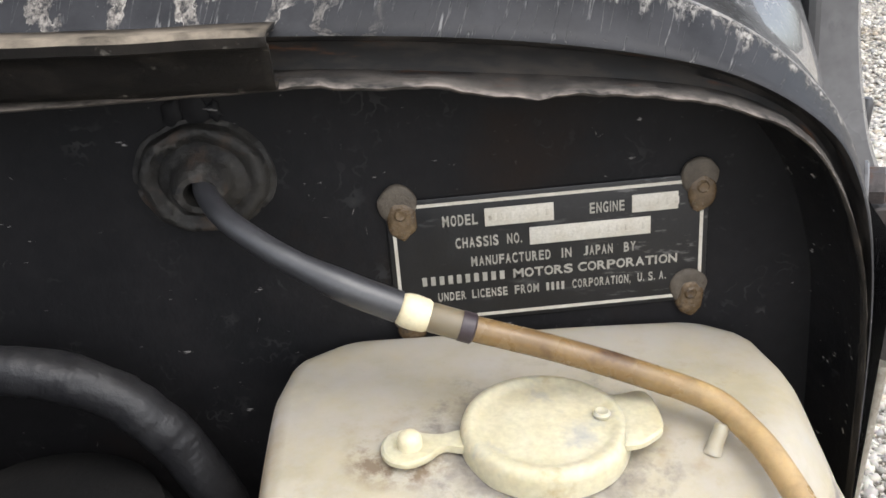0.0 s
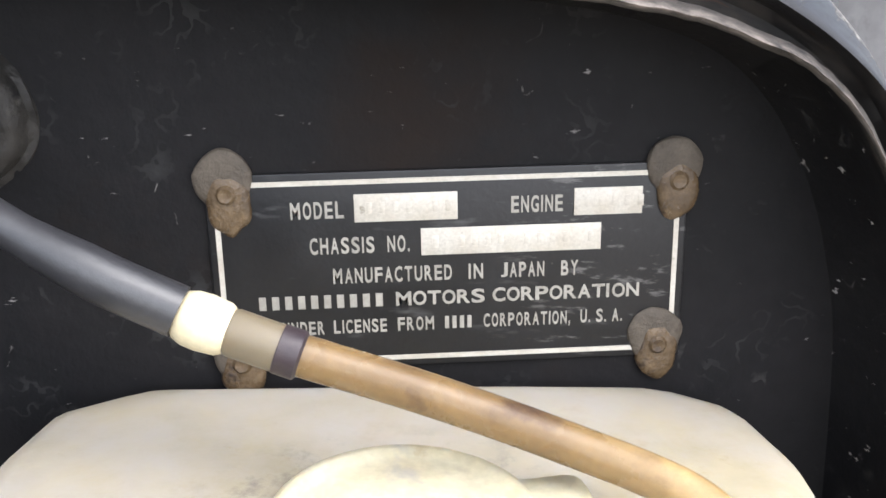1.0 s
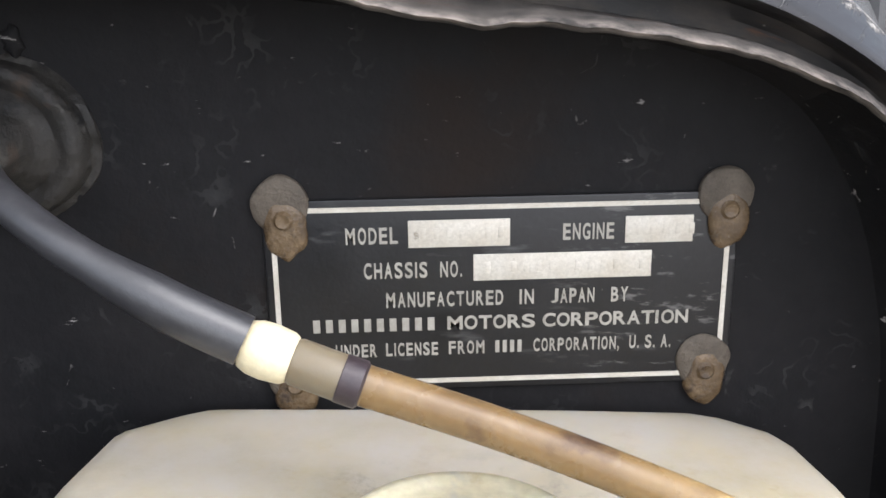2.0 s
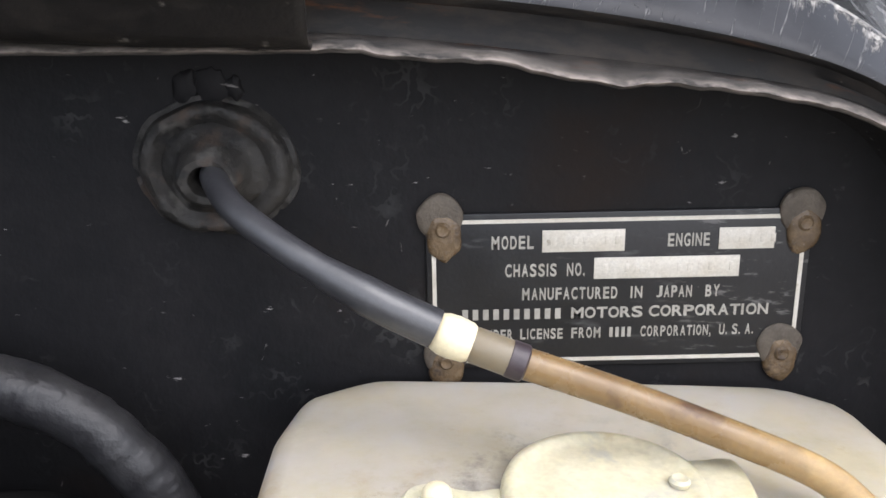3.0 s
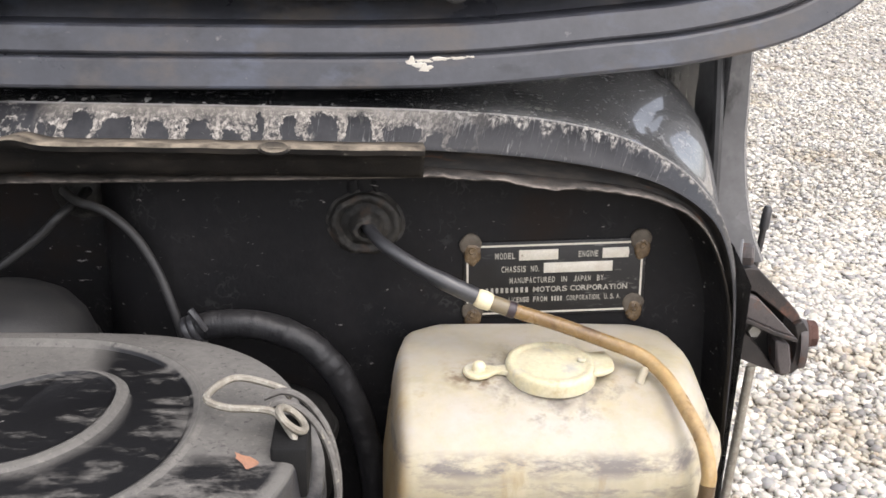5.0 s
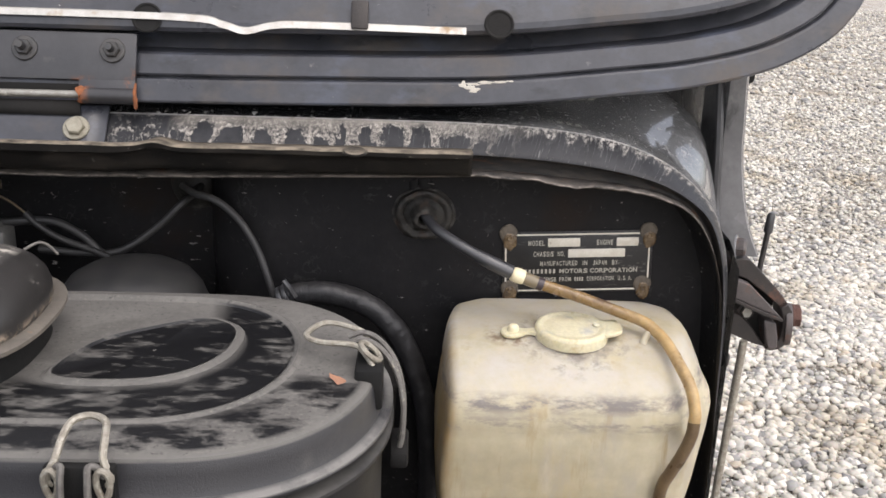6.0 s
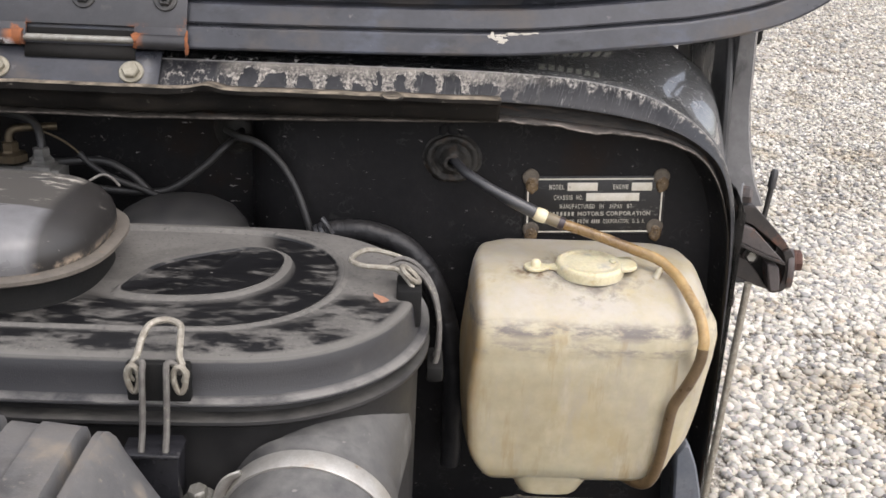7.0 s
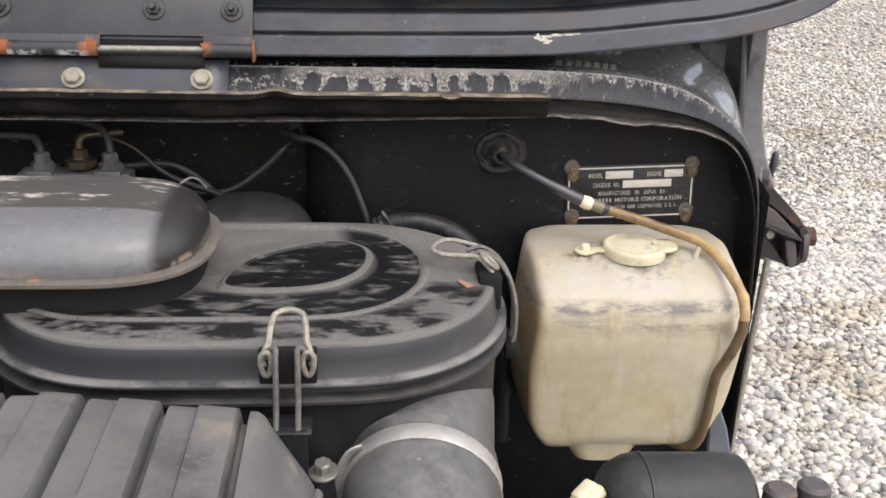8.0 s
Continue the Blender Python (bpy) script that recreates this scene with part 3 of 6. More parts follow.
M_SALMON = surface("pale_primer", ((0.36, 0.18, 0.11), (0.28, 0.15, 0.10)), (0.7, 0.9), scale=90)
M_BAY = surface("sooty_black_metal", ((0.010, 0.010, 0.010), (0.017, 0.016, 0.015)), (0.6, 0.8), scale=20, bump=0.3, spec=0.2)
M_CABLE = surface("black_cable_rubber", ((0.018, 0.018, 0.019), (0.030, 0.029, 0.028)), (0.45, 0.6), scale=40, bump=0.2)
M_DUCT = surface("dusty_black_duct", ((0.062, 0.062, 0.065), (0.090, 0.089, 0.088)), (0.36, 0.5), scale=24, bump=0.2, layers=[((0.15, 0.145, 0.135), 22, 0.56, 0.70, (1, 1, 1), 0.8), ((0.26, 0.25, 0.23), 150, 0.66, 0.72, (1, 1, 1), 0.9)], up=((0.21, 0.204, 0.192), 0.70))
M_PILLAR = surface("grey_pillar_paint", ((0.15, 0.15, 0.155), (0.22, 0.22, 0.225)), (0.15, 0.3), scale=14, bump=0.05, layers=[((0.03, 0.03, 0.032), 13, 0.56, 0.66, (1, 1, 0.6), 0.3), ((0.30, 0.29, 0.27), 60, 0.66, 0.72, (1, 1, 0.4), 0.8)], coat=0.3)
M_BODY = surface("black_body_paint", ((0.016, 0.016, 0.019), (0.026, 0.026, 0.03)), (0.14, 0.3), scale=20, bump=0.05, layers=[((0.12, 0.11, 0.10), 50, 0.62, 0.74, (1, 1, 0.4), 0.8)], coat=0.3)
M_BLUE = surface("blue_grey_paint", ((0.10, 0.115, 0.14), (0.14, 0.15, 0.17)), (0.35, 0.5), scale=30, bump=0.1, layers=[((0.05, 0.04, 0.035), 40, 0.6, 0.72, (1, 1, 1), 0.8)])
M_BRACKET = surface("rusty_black_bracket", ((0.022, 0.019, 0.018), (0.045, 0.036, 0.032)), (0.45, 0.65), scale=50, layers=[((0.13, 0.065, 0.045), 45, 0.56, 0.70, (1, 1, 1), 0.9)], bump=0.35)
M_ARM = surface("worn_mauve_steel", ((0.070, 0.060, 0.060), (0.105, 0.090, 0.086)), (0.4, 0.6), scale=60, layers=[((0.13, 0.07, 0.05), 60, 0.58, 0.70, (1, 1, 1), 0.9), ((0.035, 0.030, 0.030), 90, 0.56, 0.68, (1, 1, 1), 0.7)], bump=0.3)
M_RUSTBROWN = surface("brown_rust", ((0.125, 0.060, 0.045), (0.085, 0.045, 0.036)), (0.7, 0.9), scale=90, bump=0.6, bump_scale=700)
M_BRASS = surface("tarnished_brass", ((0.125, 0.098, 0.062), (0.085, 0.068, 0.048)), (0.4, 0.6), 0.7, 120)

# ---- body shell round the engine bay ----
# three lines seen from the front, from the middle of the car over the corner and down its side
EDGE = [(-0.95, 1.047), (-0.6, 1.047), (-0.3, 1.047), (-0.1, 1.047), (-0.02, 1.046), (0.04, 1.042), (0.09, 1.032), (0.13, 1.013), (0.16, 0.986), (0.176, 0.955), (0.184, 0.92), (0.187, 0.87), (0.188, 0.78), (0.188, 0.60)]
FOLD = [(-0.95, 1.024), (-0.6, 1.024), (-0.3, 1.024), (-0.1, 1.0245), (-0.03, 1.024), (0.03, 1.0205), (0.08, 1.0135), (0.115, 1.004), (0.143, 0.988), (0.159, 0.969), (0.170, 0.935), (0.176, 0.88), (0.179, 0.78), (0.180, 0.60)]
LIP = [(-0.95, 1.001), (-0.6, 1.001), (-0.3, 1.001), (-0.1, 1.006), (-0.03, 1.008), (0.03, 1.004), (0.08, 1.0), (0.112, 0.995), (0.135, 0.985), (0.152, 0.966), (0.165, 0.937), (0.173, 0.895), (0.179, 0.78), (0.180, 0.60)]
N = 208
REAR = [(-0.95, 1.054), (-0.6, 1.054), (-0.3, 1.054), (-0.1, 1.054), (-0.02, 1.054), (0.05, 1.0535), (0.11, 1.050), (0.155, 1.042), (0.180, 1.024), (0.192, 0.995), (0.198, 0.955), (0.200, 0.90), (0.201, 0.78), (0.201, 0.60)]
EDGE_S, FOLD_S, LIP_S, REAR_S = (spline([(x, 0, z) for x, z in line], N) for line in (EDGE, FOLD, LIP, REAR))


def at_y(line, y, dx=0.0, dz=0.0):
    return [Vector((p.x + dx, y, p.z + dz)) for p in line]


def blend(a, b, f, y):
    return [Vector((p.x + (q.x - p.x) * f, y, p.z + (q.z - p.z) * f)) for p, q in zip(a, b)]


def solid(ob, t):
    s = ob.modifiers.new("thickness", "SOLIDIFY")
    s.thickness, s.offset = t, 0
    return ob


def wavy(line, y):
    """The bent, uneven lower edge of the flange."""
    out = []
    for p in line:
        w = 0.0
        if p.x > -0.03 and p.z > 0.9:
            w = 0.0016 * noise.noise((p.x * 38, p.z * 38, 2.0)) + 0.0011 * noise.noise((p.x * 110, p.z * 110, 5.0)) + 0.0005 * noise.noise((p.x * 300, p.z * 300, 8.0))
            w -= 0.0022 * math.exp(-((p.x - 0.047) / 0.006) ** 2)
        elif p.x <= -0.03:
            w = 0.0012 * noise.noise((p.x * 16, 0, 7.0)) + 0.0006 * noise.noise((p.x * 50, 0, 3.0))
        out.append(Vector((p.x - w * 0.3, y + w * 0.8, p.z + w)))
    return out


cowl = thing("cowl", (-0.4, 0.2, 1.04), "black painted cowl with a rounded corner and dried dirt along its edge", "car body", kind="structure")
bm = bmesh.new()
sheet(bm, [at_y(REAR_S, 0.42, 0.006, 0.008), at_y(REAR_S, 0.20, 0.002, 0.002)] + [blend(EDGE_S, REAR_S, f, y) for f, y in ((1.0, 0.125), (0.90, 0.100), (0.70, 0.075), (0.45, 0.050), (0.22, 0.030), (0.08, 0.015))] + [at_y(EDGE_S, 0.004, 0, 0.0002), blend(EDGE_S, FOLD_S, 0.03, -0.006), blend(EDGE_S, FOLD_S, 0.10, -0.0115)])
part("cowl_top", bm, M_GLOSS, cowl, "glossy black cowl top with fine specks")
bm = bmesh.new()
sheet(bm, [blend(EDGE_S, FOLD_S, f, y) for f, y in ((0.10, -0.0115), (0.2, -0.0150), (0.4, -0.0215), (0.6, -0.0270), (0.8, -0.0320), (0.93, -0.0348), (1.0, -0.0352))])
part("cowl_face", bm, M_COWL, cowl, "sloping face streaked with dried pale dirt")
bm = bmesh.new()
lipw = wavy(LIP_S, -0.038)
sheet(bm, [blend(FOLD_S, LIP_S, 0.0, -0.0352), blend(FOLD_S, LIP_S, 0.08, -0.0340), blend(FOLD_S, LIP_S, 0.2, -0.0285), blend(FOLD_S, LIP_S, 0.5, -0.0265), blend(FOLD_S, LIP_S, 0.80, -0.0270),
           [Vector((p.x, -0.0355, p.z + 0.0022)) for p in lipw], lipw, [Vector((p.x, -0.0365, p.z - 0.0012)) for p in lipw], [Vector((p.x - 0.0006, -0.033, p.z + 0.0004)) for p in lipw]])
part("flange", bm, M_FLANGE, cowl, "bent and dirty lower flange")
bm = bmesh.new()
sheet(bm, [[Vector((p.x - 0.0006, -0.033, p.z + 0.0004)) for p in lipw], at_y(LIP_S, -0.016, -0.0005, 0.004), at_y(LIP_S, 0.001, -0.006, -0.004)])
part("flange_return", bm, M_FIREWALL, cowl, "black inner face of the flange")

# firewall: flat to the right, set back to the left of a rounded step
firewall = thing("wall_firewall", (-0.3, 0.0, 0.5), "matt black painted steel firewall with scuffs", "firewall", kind="structure")
STEP = -0.195
bm = bmesh.new()
line = [Vector((p.x, 0.0, p.z + 0.006)) for p in LIP_S if p.x > STEP]
poly = [Vector((STEP, 0, 0.56)), Vector((STEP, 0, 1.012))] + line + [Vector((0.181, 0, 0.56))]
f = bm.faces.new([bm.verts.new(p) for p in poly])
bmesh.ops.triangulate(bm, faces=[f])
part("panel", bm, M_FIREWALL, firewall)
bm = bmesh.new()
rows = []
for k in range(9):
    a = math.pi / 2 * k / 8
    rows.append([Vector((STEP - 0.055 * math.sin(a), 0.055 - 0.055 * math.cos(a), z)) for z in (0.56, 0.7, 0.85, 1.012)])
rows.append([Vector((-0.95, 0.062, z)) for z in (0.56, 0.7, 0.85, 1.012)])
sheet(bm, rows)
part("recess", bm, M_FIREWALL, firewall)
bm = bmesh.new()
box(bm, (-0.95, -0.016, 1.008), (STEP + 0.01, 0.07, 1.014))
part("ledge", bm, M_BAY, firewall)

# sealing strip clipped on the flange left of the corner
strip = thing("sealing_strip", (-0.4, -0.05, 1.02), "old black rubber-coated strip clipped along the cowl flange", "trim", kind="structure")
bm = bmesh.new()
prof = [(-0.034, 1.0275), (-0.050, 1.0295), (-0.0575, 1.0305), (-0.0600, 1.0295), (-0.0595, 1.0272), (-0.0550, 1.0255), (-0.0515, 1.020), (-0.0485, 1.0135), (-0.0455, 1.0105), (-0.0415, 1.0092), (-0.0370, 1.0095)]
xs = [-0.95 + k * (0.915 / 300) for k in range(301)]
rows = []
for y, z in prof:
    row = []
    for x in xs:
        dz = 0.0011 * noise.noise((x * 14, 0, 1.0)) + 0.0005 * noise.noise((x * 45, 0, 4.0))
        bend = 0.0035 * math.exp(-((x + 0.268) / 0.010) ** 2) * (1 if z > 1.026 else 0.2)
        if x < -0.27:
            dz -= 0.0022 * min(1, (-0.27 - x) / 0.04) if z < 1.028 else 0.0
        row.append(Vector((x, y + 0.0006 * noise.noise((x * 30, 2, 0)) - bend * 0.3, z + dz + bend)))
    rows.append(row)
sheet(bm, rows)
solid(part("strip", bm, M_STRIP, strip), 0.0016)
bm = bmesh.new()
lathe(bm, [(0.0075, -0.0010), (0.0078, 0.0006), (0.0062, 0.0016), (0.0035, 0.0008)], facing((-0.122, -0.0595, 1.0300), (0, -0.7, 0.7)) @ Matrix.Diagonal((1.25, 0.6, 1, 1)), 20)
part("clip_dent", bm, M_STRIP, strip, "oval pressed clip in the strip")

# body side behind the corner, hinge pillar of the windscreen, and the inner wing
side = thing("body_side", (0.21, 0.2, 0.9), "black painted body side with a windscreen pillar seam", "car body", kind="structure")
bm = bmesh.new()
PIL = [(0.222, 1.078), (0.2222, 1.06), (0.2240, 1.03), (0.2256, 1.00), (0.2300, 0.970), (0.2355, 0.945), (0.2430, 0.921), (0.2540, 0.898)]
outer = spline([(x, 0.118, z) for x, z in PIL], 30)
rows = [[Vector((0.196, 0.16, p.z)) for p in outer], [Vector((0.2015, 0.120, p.z)) for p in outer], [Vector((0.2045, 0.113, p.z)) for p in outer],
        [Vector((p.x - 0.004, 0.110, p.z)) for p in outer], [Vector((p.x, 0.116, p.z)) for p in outer], [Vector((p.x + 0.002, 0.135, p.z)) for p in outer], [Vector((p.x + 0.002, 0.42, p.z)) for p in outer]]
sheet(bm, rows)
part("windscreen_pillar", bm, M_PILLAR, side, "grey-black pillar with a scuffed folded edge")
bm = bmesh.new()
tube(bm, spline([(0.1975, 0.128, 1.085), (0.1985, 0.122, 1.06), (0.2010, 0.113, 1.0), (0.2030, 0.108, 0.95), (0.2030, 0.095, 0.92)], 24), 0.0042, 8)
part("seal", bm, M_RUBBER, side, "black rubber seal")
bm = bmesh.new()
sheet(bm, [[Vector((0.189, -0.02, z)) for z in (0.10, 0.5, 0.75, 0.93)], [Vector((0.205, 0.06, z)) for z in (0.10, 0.5, 0.75, 0.93)], [Vector((0.215, 0.42, z)) for z in (0.10, 0.5, 0.75, 0.93)]])
part("side_panel", bm, M_BODY, side)
wing = thing("inner_wing", (0.17, -0.2, 0.6), "blue-grey painted inner wing edge beside the bay", "car body", kind="structure")
part("wing_edge", prism(bmesh.new(), [(0.1472, 0.7060), (0.1530, 0.7150), (0.1585, 0.7175), (0.1680, 0.6950), (0.1760, 0.6650), (0.1840, 0.6000), (0.1840, 0.4200), (0.1560, 0.4200), (0.1560, 0.6000), (0.1500, 0.6700)], -0.052, 0.0, 0.002), M_BLUE, wing)
bay = thing("engine_bay", (-0.4, -0.4, 0.42), "dark sooty engine bay floor and sides", "car body", kind="structure")
for name, lo, hi in (("bay_floor", (-0.95, -1.25, 0.40), (0.15, 0.06, 0.42)), ("bay_side", (0.13, -0.80, 0.42), (0.15, -0.16, 0.60)), ("bay_side", (-0.96, -1.25, 0.42), (-0.94, 0.06, 0.95)),
                     ("cross_rail", (-0.9, -0.14, 0.60), (0.15, -0.10, 0.64)), ("engine_block", (-0.62, -0.95, 0.42), (-0.22, -0.12, 0.76))):
    bm = bmesh.new()
    box(bm, lo, hi, 0.006)
    part(name, bm, M_BAY, bay)

# ---- bonnet, raised and leaning back ----
LEAN_BACK = 0.42


def hood_y(z):
    return -0.012 + (z - 1.07) * LEAN_BACK


hood = thing("bonnet", (-0.3, -0.012, 1.06), "raised black steel bonnet seen from its underside", "bonnet")
RIM = [(-0.95, 1.056), (-0.6, 1.055), (-0.3, 1.055), (-0.15, 1.0565), (-0.02, 1.060), (0.086, 1.0705), (0.137, 1.077), (0.19, 1.089), (0.228, 1.105), (0.255, 1.124), (0.275, 1.152), (0.288, 1.20), (0.294, 1.30), (0.295, 1.70), (0.295, 2.0)]
RIM_S = spline([(x, 0, z) for x, z in RIM], 180)
INWARD = []
for i, p in enumerate(RIM_S):
    d = (RIM_S[min(i + 1, 180)] - RIM_S[max(i - 1, 0)]).normalized()
    INWARD.append(Vector((-d.z, 0, d.x)))


def hood_line(off, depth):
    """The rim set inwards by off and towards the camera by depth."""
    out = []
    for p, n_ in zip(RIM_S, INWARD):
        q = p + n_ * off
        out.append(Vector((q.x, hood_y(q.z) - depth, q.z)))
    return out


bm = bmesh.new()
sheet(bm, [hood_line(0.0, -0.006), hood_line(-0.0012, -0.001), hood_line(0.0, 0.0022), hood_line(0.0015, 0.003), hood_line(0.0150, 0.0036), hood_line(0.0165, 0.0030), hood_line(0.0172, 0.0006), hood_line(0.0170, -0.004)])
part("hem", bm, M_HOOD, hood, "folded hem of the bonnet", smooth=14)
bm = bmesh.new()
sheet(bm, [hood_line(0.0165, -0.0040), hood_line(0.0185, -0.0040), hood_line(0.0192, 0.0008), hood_line(0.0205, 0.0016), hood_line(0.0340, 0.0012), hood_line(0.0352, -0.0004), hood_line(0.0360, -0.0220), hood_line(0.0490, -0.0230), hood_line(0.0500, 0.0035), hood_line(0.0515, 0.0085), hood_line(0.0545, 0.0110), hood_line(0.0590, 0.0120), hood_line(0.0660, 0.0110), hood_line(0.09, 0.0070), hood_line(0.16, 0.0060)])
part("underside", bm, M_HOOD, hood, smooth=14)
bm = bmesh.new()
inner = hood_line(0.158, 0.006)
poly = [p for p in inner if p.x > -0.95] + [Vector((-0.95, hood_y(2.0), 2.0))]
sheet(bm, [inner, [Vector((-0.95 + (p.x + 0.95) * 0.02, hood_y(max(p.z, 1.9)) - 0.006, max(p.z, 1.9))) for p in inner]])
part("underside_panel", bm, M_HOOD, hood)
bm = bmesh.new()
sheet(bm, [hood_line(0.0, -0.006), hood_line(0.004, -0.016), hood_line(0.02, -0.024), [Vector((-0.95 + (p.x + 0.95) * 0.02, hood_y(max(p.z, 1.9)) + 0.05, max(p.z, 1.9))) for p in inner]])
part("outer_skin", bm, M_GLOSS, hood, "glossy black outer skin")
for x in (-0.545, -0.282, -0.016):
    bm = bmesh.new()
    z = 1.1160 + (0.003 if x > -0.1 else 0)
    m = facing((x, hood_y(z) - 0.0124, z), (0, -1, 0.42))
    lathe(bm, [(0.0108, -0.002), (0.0115, 0.0006), (0.0104, 0.0010), (0.0094, 0.0006), (0.0090, 0.0002), (0.0004, 0.0001)], m, 28)
    part("hole", bm, M_BAY, hood, "round pressed hole")
bm = bmesh.new()
row = spline([(-0.56, 0, 1.117), (-0.36, 0, 1.1175), (-0.25, 0, 1.1165), (-0.225, 0, 1.1125), (-0.208, 0, 1.1085), (-0.188, 0, 1.1128), (-0.16, 0, 1.1140), (-0.041, 0, 1.1130)], 90)
sheet(bm, [[Vector((p.x, hood_y(p.z + dz) - 0.0118 - dy, p.z + dz)) for p in row] for dz, dy in ((0.0032, -0.001), (0.0028, 0.002), (-0.0018, 0.0028), (-0.0024, -0.001))])
part("trim_rod", bm, M_STEEL, hood, "bare bright metal rod, bent in the middle")
bm = bmesh.new()
z = 1.118
box(bm, (-0.1285, -0.002, -0.010), (-0.1155, 0.0015, 0.012), 0.0015, Matrix.Translation((0, hood_y(z) - 0.0135, z + 0.004)) @ Matrix.Rotation(-0.4, 4, "X"))
part("clip", bm, M_BRACKET, hood, "rusty brown cable clip")
for k, (x, z, r, wide, tall) in enumerate(((-0.0420, 1.0733, 0.0028, 1.2, 1.1), (-0.0375, 1.0718, 0.0026, 1.3, 0.9), (-0.0335, 1.0700, 0.0030, 1.2, 1.2), (-0.0345, 1.0745, 0.0018, 2.6, 0.6), (-0.0250, 1.0757, 0.0018, 3.2, 0.8), (-0.0140, 1.0766, 0.0014, 3.6, 0.7), (-0.0060, 1.0774, 0.0010, 3.0, 0.7))):
    bm = bmesh.new()
    lathe(bm, [(r, -0.0004), (r * 0.9, 0.0003), (r * 0.4, 0.0004)], Matrix.Translation((x, hood_y(z) - 0.0036, z)) @ Matrix.Rotation(radians(90), 4, "X") @ Matrix.Diagonal((wide, tall, 1, 1)), 26, 0.75, k * 2.3)
    part("paint_chip", bm, M_SILVER, hood, "chip of bare pale metal")

# bonnet hinge: upper leaf on the bonnet, lower leaf on the cowl, pin between
bm = bmesh.new()
X0, X1 = -0.62, -0.290
m = Matrix.Translation((0, hood_y(1.075) - 0.0065, 1.075)) @ Matrix.Rotation(-math.atan(LEAN_BACK), 4, "X")
box(bm, (X0, -0.0015, -0.0055), (X1, 0.0015, 0.031), 0.0008, m)
for a, b in ((X0, -0.418), (-0.332, X1)):
    box(bm, (a, -0.0015, -0.017), (b, 0.0015, -0.0050), 0.0006, m)
hinge = part("hinge", bm, M_LEAF, hood, "black steel hinge leaf bolted on")
bm = bmesh.new()
for a, b in ((X0, -0.420), (-0.331, X1)):
    tube(bm, [(a, -0.0215, 1.0590), (b, -0.0215, 1.0590)], 0.0062, 16)
part("knuckle", bm, M_KNUCKLE, hinge, "hinge knuckle with orange rust and flaking white paint")
bm = bmesh.new()
tube(bm, [(-0.425, -0.0215, 1.0592), (-0.328, -0.0215, 1.0596)], 0.0029, 16)
part("hinge_pin", bm, M_ZINC, hinge, "bare steel hinge pin")
bm = bmesh.new()
sheet(bm, [[Vector((x, y, z)) for x in (X0, -0.42, -0.33, -0.311)] for y, z in ((-0.0130, 1.0500), (-0.0175, 1.0490), (-0.0205, 1.0460), (-0.0375, 1.0260), (-0.0385, 1.0245))])
solid(part("lower_leaf", bm, M_HOOD, hinge), 0.0025)
bm = bmesh.new()
sheet(bm, [[Vector((x, y, z)) for x in (-0.4195, -0.38, -0.3315)] for y, z in ((-0.0120, 1.057), (-0.0190, 1.0545), (-0.0225, 1.0520), (-0.0235, 1.0485), (-0.0245, 1.0440))])
solid(part("centre_knuckle", bm, M_BAY, hinge), 0.002)
bm = bmesh.new()
box(bm, (-0.4185, -0.0190, 1.0560), (-0.3315, -0.0175, 1.0668), 0.0003)
part("slot", bm, M_BAY, hinge, "black slot over the pin")
bm = bmesh.new()
tube(bm, spline([(-0.2893, -0.0262, 1.0505), (-0.2889, -0.0268, 1.056), (-0.2894, -0.0262, 1.062), (-0.2891, -0.022, 1.069)], 10), [0.0011, 0.0015, 0.0018, 0.0014, 0.0019, 0.0017, 0.0012, 0.0016, 0.0013, 0.0010, 0.0007], 8)
part("rust_patch", bm, M_RUSTY, hinge, "flaking orange rust")
for x, w in ((-0.5040, 0.022), (-0.4240, 0.006), (-0.3300, 0.0022)):
    bm = bmesh.new()
    tube(bm, [(x - w / 2, -0.0215, 1.0590), (x, -0.0213, 1.0597), (x + w / 2, -0.0215, 1.0590)], 0.0068, 14)
    part("rust_patch", bm, M_RUSTY, hinge, "flaking orange rust")
for x in (-0.440, -0.333, -0.56):
    hexbolt(hinge, (x, -0.0315, 1.0355), (0, -0.77, 0.64), 0.0072, 0.006, 0.0100, M_BOLT, M_BOLT, joined=True)
for x in (-0.373, -0.3075, -0.50, -0.58):
    z = 1.0915
    hexbolt(hinge, (x, hood_y(z) - 0.0085, z), (0, -0.92, 0.39), 0.0062, 0.006, 0.0095, M_DARKBOLT, M_DARKBOLT, nut=True, joined=True)

# ---- data plate ----
TURN_PLATE = radians(2.5)
PU, PV = Vector((math.cos(TURN_PLATE), 0, math.sin(TURN_PLATE))), Vector((-math.sin(TURN_PLATE), 0, math.cos(TURN_PLATE)))
PLATE_M = Matrix(((PU.x, PV.x, 0, 0), (0, 0, -1, 0), (PU.z, PV.z, 0, 0.90), (0, 0, 0, 1)))  # u, v, outwards
plate = thing("data_plate", (0.06, 0.0, 0.925), "black vehicle data plate with pale lettering riveted to the firewall", "data plate")
bm = bmesh.new()
box(bm, (-0.002, -0.002, 0.0), (0.122, 0.052, 0.0014), 0.0006, PLATE_M)
base_plate = part("plate", bm, M_PLATE, plate)
bm = bmesh.new()
for lo, hi in (((0.0, 0.0), (0.12, 0.0013)), ((0.0, 0.0487), (0.12, 0.05)), ((0.0, 0.0013), (0.0013, 0.0487)), ((0.1187, 0.0013), (0.12, 0.0487))):
    box(bm, (*lo, 0.0014), (*hi, 0.00165), 0, PLATE_M)
part("border", bm, M_SILVER, plate, "worn bare metal border line")
